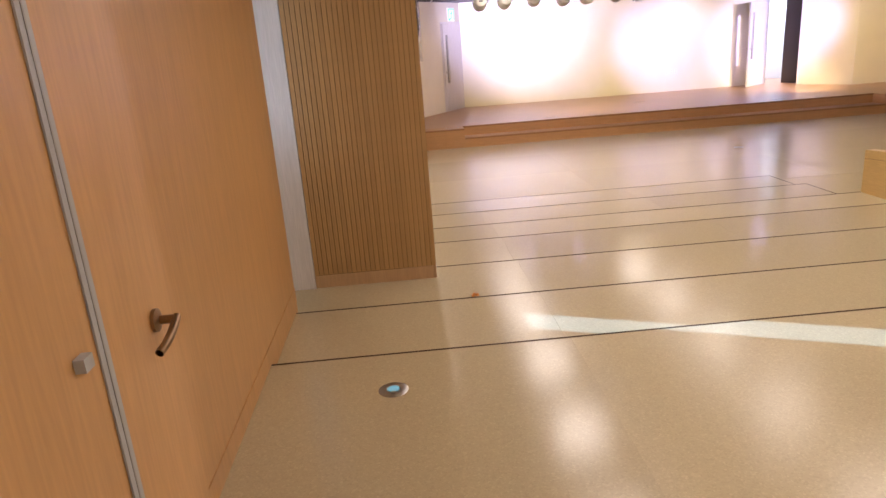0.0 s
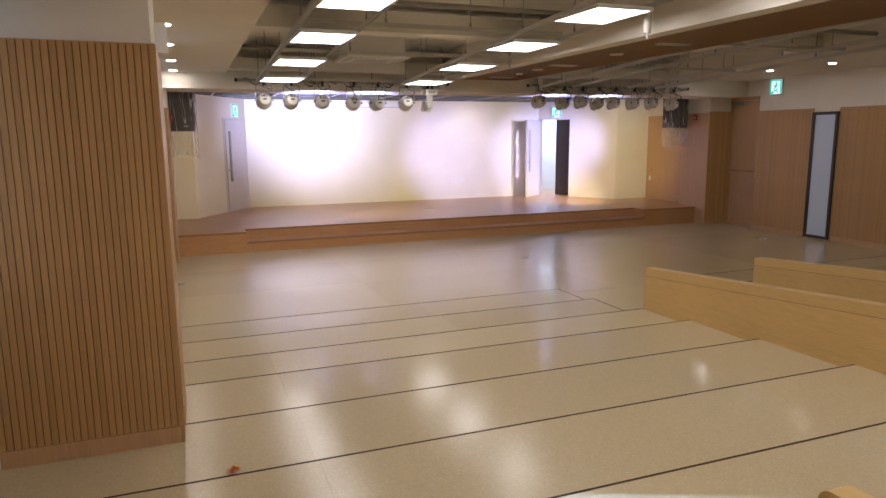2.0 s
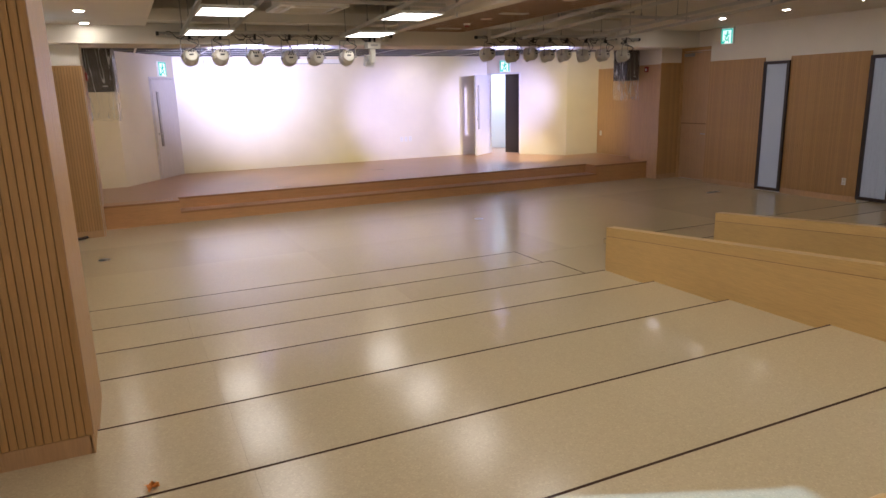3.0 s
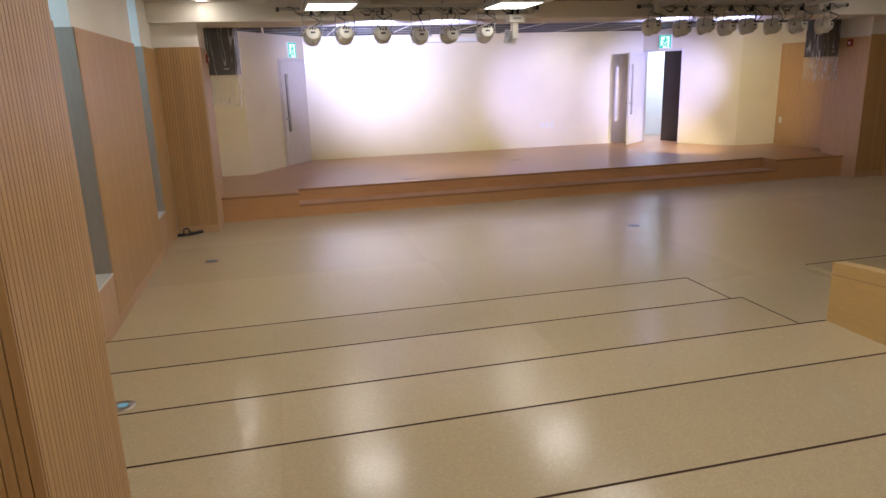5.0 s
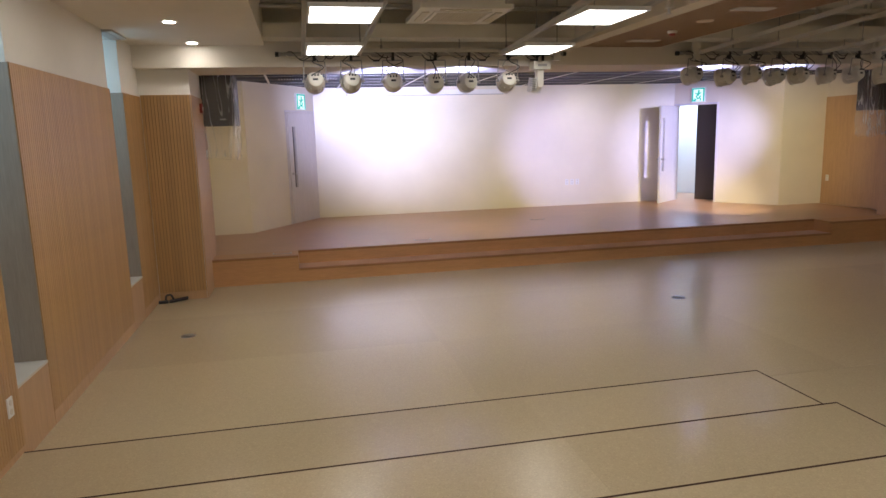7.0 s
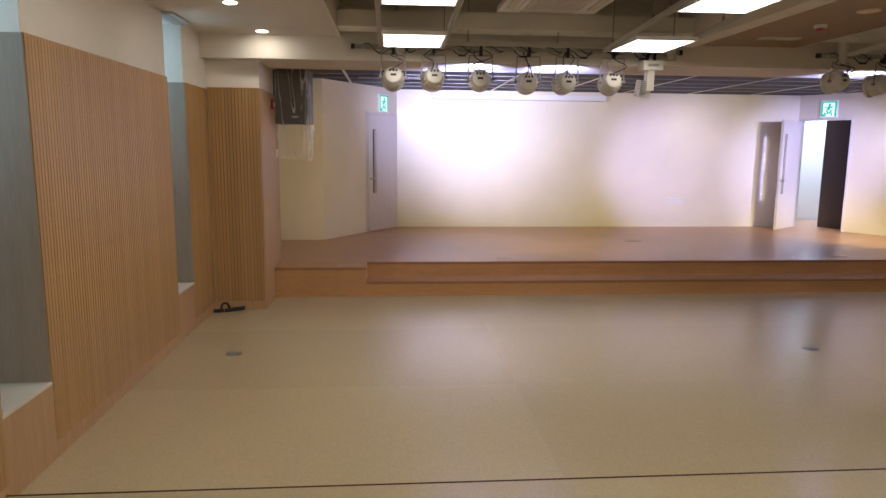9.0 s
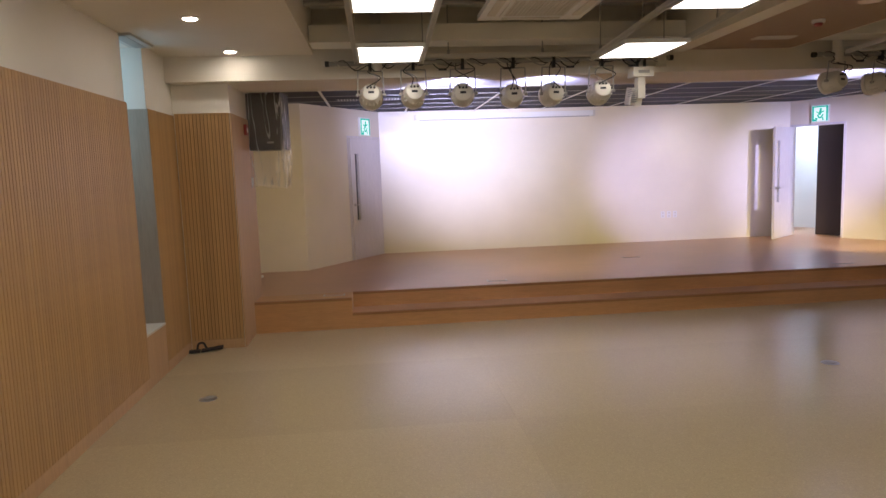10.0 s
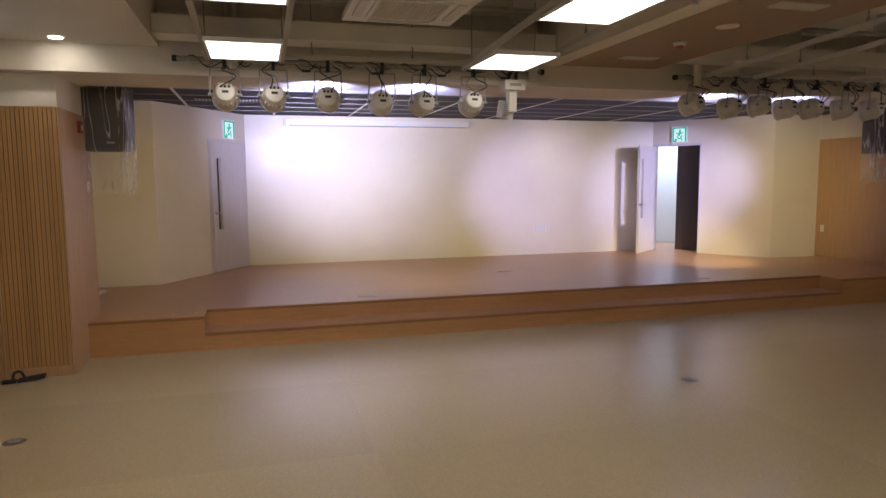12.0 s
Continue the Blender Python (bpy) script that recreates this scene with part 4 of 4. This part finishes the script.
def speaker(m, drop, label):
    t = thing("loudspeaker", m, label, "loudspeaker", "wall loudspeakers")
    part("cabinet", one(-0.21, 0.21, -0.18, 0.18, -0.33, 0.33), M_BLACK, t, bevel=0.012)
    part("grille", one(-0.19, 0.19, -0.192, -0.181, -0.30, 0.30), M_GRILL, t, bevel=0.004)
    part("badge", one(0.02, 0.10, -0.196, -0.1925, -0.255, -0.235), M_STEEL, t, "small silver badge")
    part("bracket", many((-0.03, 0.03, 0.18, 0.30, -0.05, 0.05)), M_BLACK, t)
    bm = bmesh.new()
    n = 40
    r = random.Random(4)
    rows = []
    for j, z in enumerate([0.345 - (0.345 + 0.33 + drop) * k / 16 for k in range(17)]):
        row = []
        for i in range(n):
            a = 2 * math.pi * i / n
            q = 0.22 * max(-1, min(1, 1.35 * math.cos(a))), 0.20 * max(-1, min(1, 1.35 * math.sin(a)))
            k = 1 + 0.03 * math.sin(5 * a + z * 7) + 0.02 * r.uniform(-1, 1)
            if z < -0.34:
                k *= 1 - 0.10 * math.sin(3 * a + 9 * z) * (-z - 0.34) / max(drop, 0.1)
            row.append(bm.verts.new((q[0] * k, q[1] * k, z + (0.03 * math.sin(3 * a) if j == 16 else 0))))
        rows.append(row)
    for r0, r1 in zip(rows, rows[1:]):
        for i in range(n):
            bm.faces.new((r0[i], r0[(i + 1) % n], r1[(i + 1) % n], r1[i]))
    bm.faces.new(rows[0][::-1])
    part("dust_cover", bm, M_BAG, t, "crumpled clear plastic sheet hanging over the box", smooth=True)


speaker(pose(0.115, 13.05, 2.475, 0, 0, -6), 0.44, "black wall loudspeaker under a clear plastic sheet")
speaker(pose(10.71, 13.05, 2.49, 0, 0, 10), 0.42, "black wall loudspeaker under a clear plastic sheet")


def call_point(m):
    t = thing("fire_alarm", m, "small red fire alarm button plate on the pillar", "fire alarm", "fire alarm buttons")
    part("box", one(-0.05, 0.05, -0.03, 0, -0.06, 0.06), paint("alarm_red", (0.30, 0.03, 0.02), 0.4), t, bevel=0.006)
    part("button", one(-0.02, 0.02, -0.036, -0.0305, -0.03, 0.02), M_PLASTIC, t, bevel=0.004)


call_point(pose(XPW + 0.013, 12.65, 2.37, 0, 0, 90))
call_point(pose(XPE - 0.005, 12.66, 2.385, 0, 0, -90))

sc = thing("screen_housing", pose(0, YB, 0), "long white projection screen case at the top of the wall", "screen case")
part("case", one(2.12, 5.38, -0.13, -0.002, 2.75, 2.84), M_PLASTIC, sc, bevel=0.012)
for x in (2.12, 5.38):
    part("end_cap", one(x - 0.02, x + 0.02, -0.134, -0.001, 2.745, 2.845), M_SHELL, sc, bevel=0.006)
part("hem_bar", one(2.19, 5.31, -0.085, -0.05, 2.737, 2.749), M_GREYBAR, sc)

det = thing("smoke_detector", pose(5.33, 10.42, MID), "round white smoke detector with a red ring", "smoke detector")
bm = bmesh.new()
lathe(bm, [(0.055, 0), (0.055, -0.022), (0.045, -0.03)], pose(0, 0, 0), 24)
part("base", bm, M_PLASTIC, det, smooth=True)
bm = bmesh.new()
lathe(bm, [(0.034, -0.0302), (0.034, -0.05), (0.026, -0.058)], pose(0, 0, 0), 24)
part("sensor", bm, paint("detector_red", (0.35, 0.06, 0.05), 0.4), det, smooth=True)
for x, y in ((5.38, 11.17), (5.36, 9.08), (5.36, 6.7)):
    v = thing("ceiling_vent", pose(x, y, MID), "pale rectangular slot vent in the perforated ceiling", "vent", "ceiling vents")
    part("frame", many((-0.20, 0.20, -0.075, -0.055, -0.012, -0.001), (-0.20, 0.20, 0.055, 0.075, -0.012, -0.001), (-0.20, -0.18, -0.055, 0.055, -0.012, -0.001), (0.18, 0.20, -0.055, 0.055, -0.012, -0.001)), M_SHELL, v)
    part("backing", one(-0.18, 0.18, -0.055, 0.055, -0.002, -0.0008), M_GREYBAR, v)
    for k in range(4):
        part("slat", one(-0.18, 0.18, -0.045 + 0.025 * k, -0.033 + 0.025 * k, -0.010, -0.003), M_SHELL, v)
for x, y, r in ((5.30, 9.75, 0.09), (5.3, 7.7, 0.09)):
    s = thing("ceiling_speaker", pose(x, y, MID), "flat round pale ceiling speaker", "ceiling speaker", "ceiling speakers")
    bm = bmesh.new()
    lathe(bm, [(r, 0), (r, -0.008), (r * 0.9, -0.012), (r * 0.5, -0.014)], pose(0, 0, 0), 28)
    part("grille", bm, M_PERF, s, smooth=True)
for x, y in ((4.42, 8.95), (4.42, 5.95)):
    s = thing("sprinkler", pose(x, y, HIGH), "pale pendant sprinkler drop with a small head", "sprinkler", "sprinkler drops")
    bm = bmesh.new()
    tube(bm, (0, 0, 0), (0, 0, -0.50), 0.038, 16)
    part("drop_tube", bm, M_SHELL, s, smooth=True)
    bm = bmesh.new()
    tube(bm, (0, 0, -0.50), (0, 0, -0.545), 0.012, 10)
    lathe(bm, [(0.022, -0.552), (0.022, -0.546)], pose(0, 0, 0), 14)
    part("head", bm, M_STEEL, s)

# sensor box on the pillar
s = thing("wall_speaker", pose(POST_X - 0.02, 5.0, 2.64), "small white box fixed high on the pillar", "wall box")
part("box", one(0, 0.07, -0.06, 0.06, -0.09, 0.09), M_PLASTIC, s, bevel=0.01)
part("grille", one(0.0705, 0.073, -0.045, 0.045, -0.07, 0.07), M_SHELL, s)

# black bracket left on the floor
k = thing("floor_bracket", pose(-0.53, 11.87, 0, 0, 0, 8), "black folded metal bracket lying by the pillar", "bracket")
part("plate", one(-0.02, 0.20, -0.06, 0.05, 0.001, 0.02, m=pose(0, 0, 0, 0, -6, 0)), M_BLACK, k, bevel=0.004)
part("foot", one(-0.14, -0.03, -0.07, -0.01, 0.001, 0.03), M_BLACK, k, bevel=0.004)
bm = bmesh.new()
wire(bm, [(-0.06, -0.03, 0.03), (-0.05, 0.0, 0.08), (0.0, 0.01, 0.085), (0.03, 0.0, 0.03)], 0.012, 8)
part("clip", bm, M_BLACK, k, smooth=True)

# small plug board at the back of the stage
k = thing("plug_board", pose(-0.39, 14.50, STAGE, 0, 0, 70), "small pale plug board at the stage side", "plug board")
part("body", one(-0.10, 0.10, -0.03, 0.03, 0.001, 0.035), M_PLASTIC, k, bevel=0.006)
part("switch", one(0.06, 0.08, -0.012, 0.012, 0.0355, 0.041), M_SHELL, k)

# scrap of orange tape
bm = bmesh.new()
r = random.Random(3)
v = [[bm.verts.new((0.016 * i + 0.006 * r.uniform(-1, 1), 0.018 * j + 0.006 * r.uniform(-1, 1), 0.004 + 0.022 * abs(math.sin(i * 1.3 + j * 0.8)))) for j in range(4)] for i in range(4)]
for i in range(3):
    for j in range(3):
        bm.faces.new((v[i][j], v[i + 1][j], v[i + 1][j + 1], v[i][j + 1]))
bmesh.ops.solidify(bm, geom=bm.faces[:], thickness=0.002)
s = new("paper_scrap", finish(bm, "paper_scrap", paint("orange_paper", (0.80, 0.32, 0.06), 0.7)))
s.matrix_world = pose(0.24, 3.77, RISE * 5 - 0.002, 0, 0, 20)
tagged(s, "crumpled orange scrap lying on a tier", "scrap")

# ---- stage ceiling grid ----
bm = bmesh.new()
for i in range(6):
    y = 13.05 + 0.62 * i
    block(bm, -0.7, 11.4, y - 0.007, y + 0.007, 2.909, 2.9145)
tagged(new("ceiling_grid", finish(bm, "ceiling_grid", M_GREYBAR)), "thin grey grid lines under the black stage ceiling", kind="structure")
bm = bmesh.new()
for i in range(9):
    x = 0.70 + 1.24 * i
    block(bm, x - 0.018, x + 0.018, YHEAD + 0.11, YB, 2.895, 2.8995)
tagged(new("ceiling_grid", finish(bm, "ceiling_grid", M_PLASTIC)), "thin white grid bars under the black stage ceiling", kind="structure")
v = thing("ceiling_vent", pose(1.35, 14.6, 2.90), "long grey louvre vent in the stage ceiling", "vent", "ceiling vents")
part("frame", one(-0.5, 0.5, -0.12, 0.12, -0.004, 0.0), M_BLACK, v)
for k in range(22):
    part("slat", one(-0.47 + 0.043 * k, -0.452 + 0.043 * k, -0.10, 0.10, -0.012, -0.0045), M_GREYBAR, v)

# perforated ceiling: fine slots
bm = bmesh.new()
for i in range(60):
    x = 4.77 + 0.0198 * i
    block(bm, x, x + 0.006, 3.0, YBEAM - 0.02, MID - 0.0025, MID - 0.0005)
tagged(new("ceiling_slots", finish(bm, "ceiling_slots", M_BACKER)), "fine dark slots of the perforated ceiling", kind="structure")

# ---- floor sheets ----
for i in range(4):
    for j in range(3):
        x0, x1 = XW + 3.02 * i, XW + 3.02 * (i + 1)
        y0, y1 = NOSE[0] - 0.01 + 1.66 * j, NOSE[0] - 0.01 + 1.66 * (j + 1)
        part("floor_sheet", one(x0 + 0.0002, x1 - 0.0002, y0 + 0.0002, min(y1, YF + 0.02) - 0.0002, -0.0118, 0.0), M_FLOOR, floor)
part("floor_sheet", one(XT - 0.1, XP2, 6.0, NOSE[0] - 0.012, -0.0118, -0.001), M_FLOOR, floor)
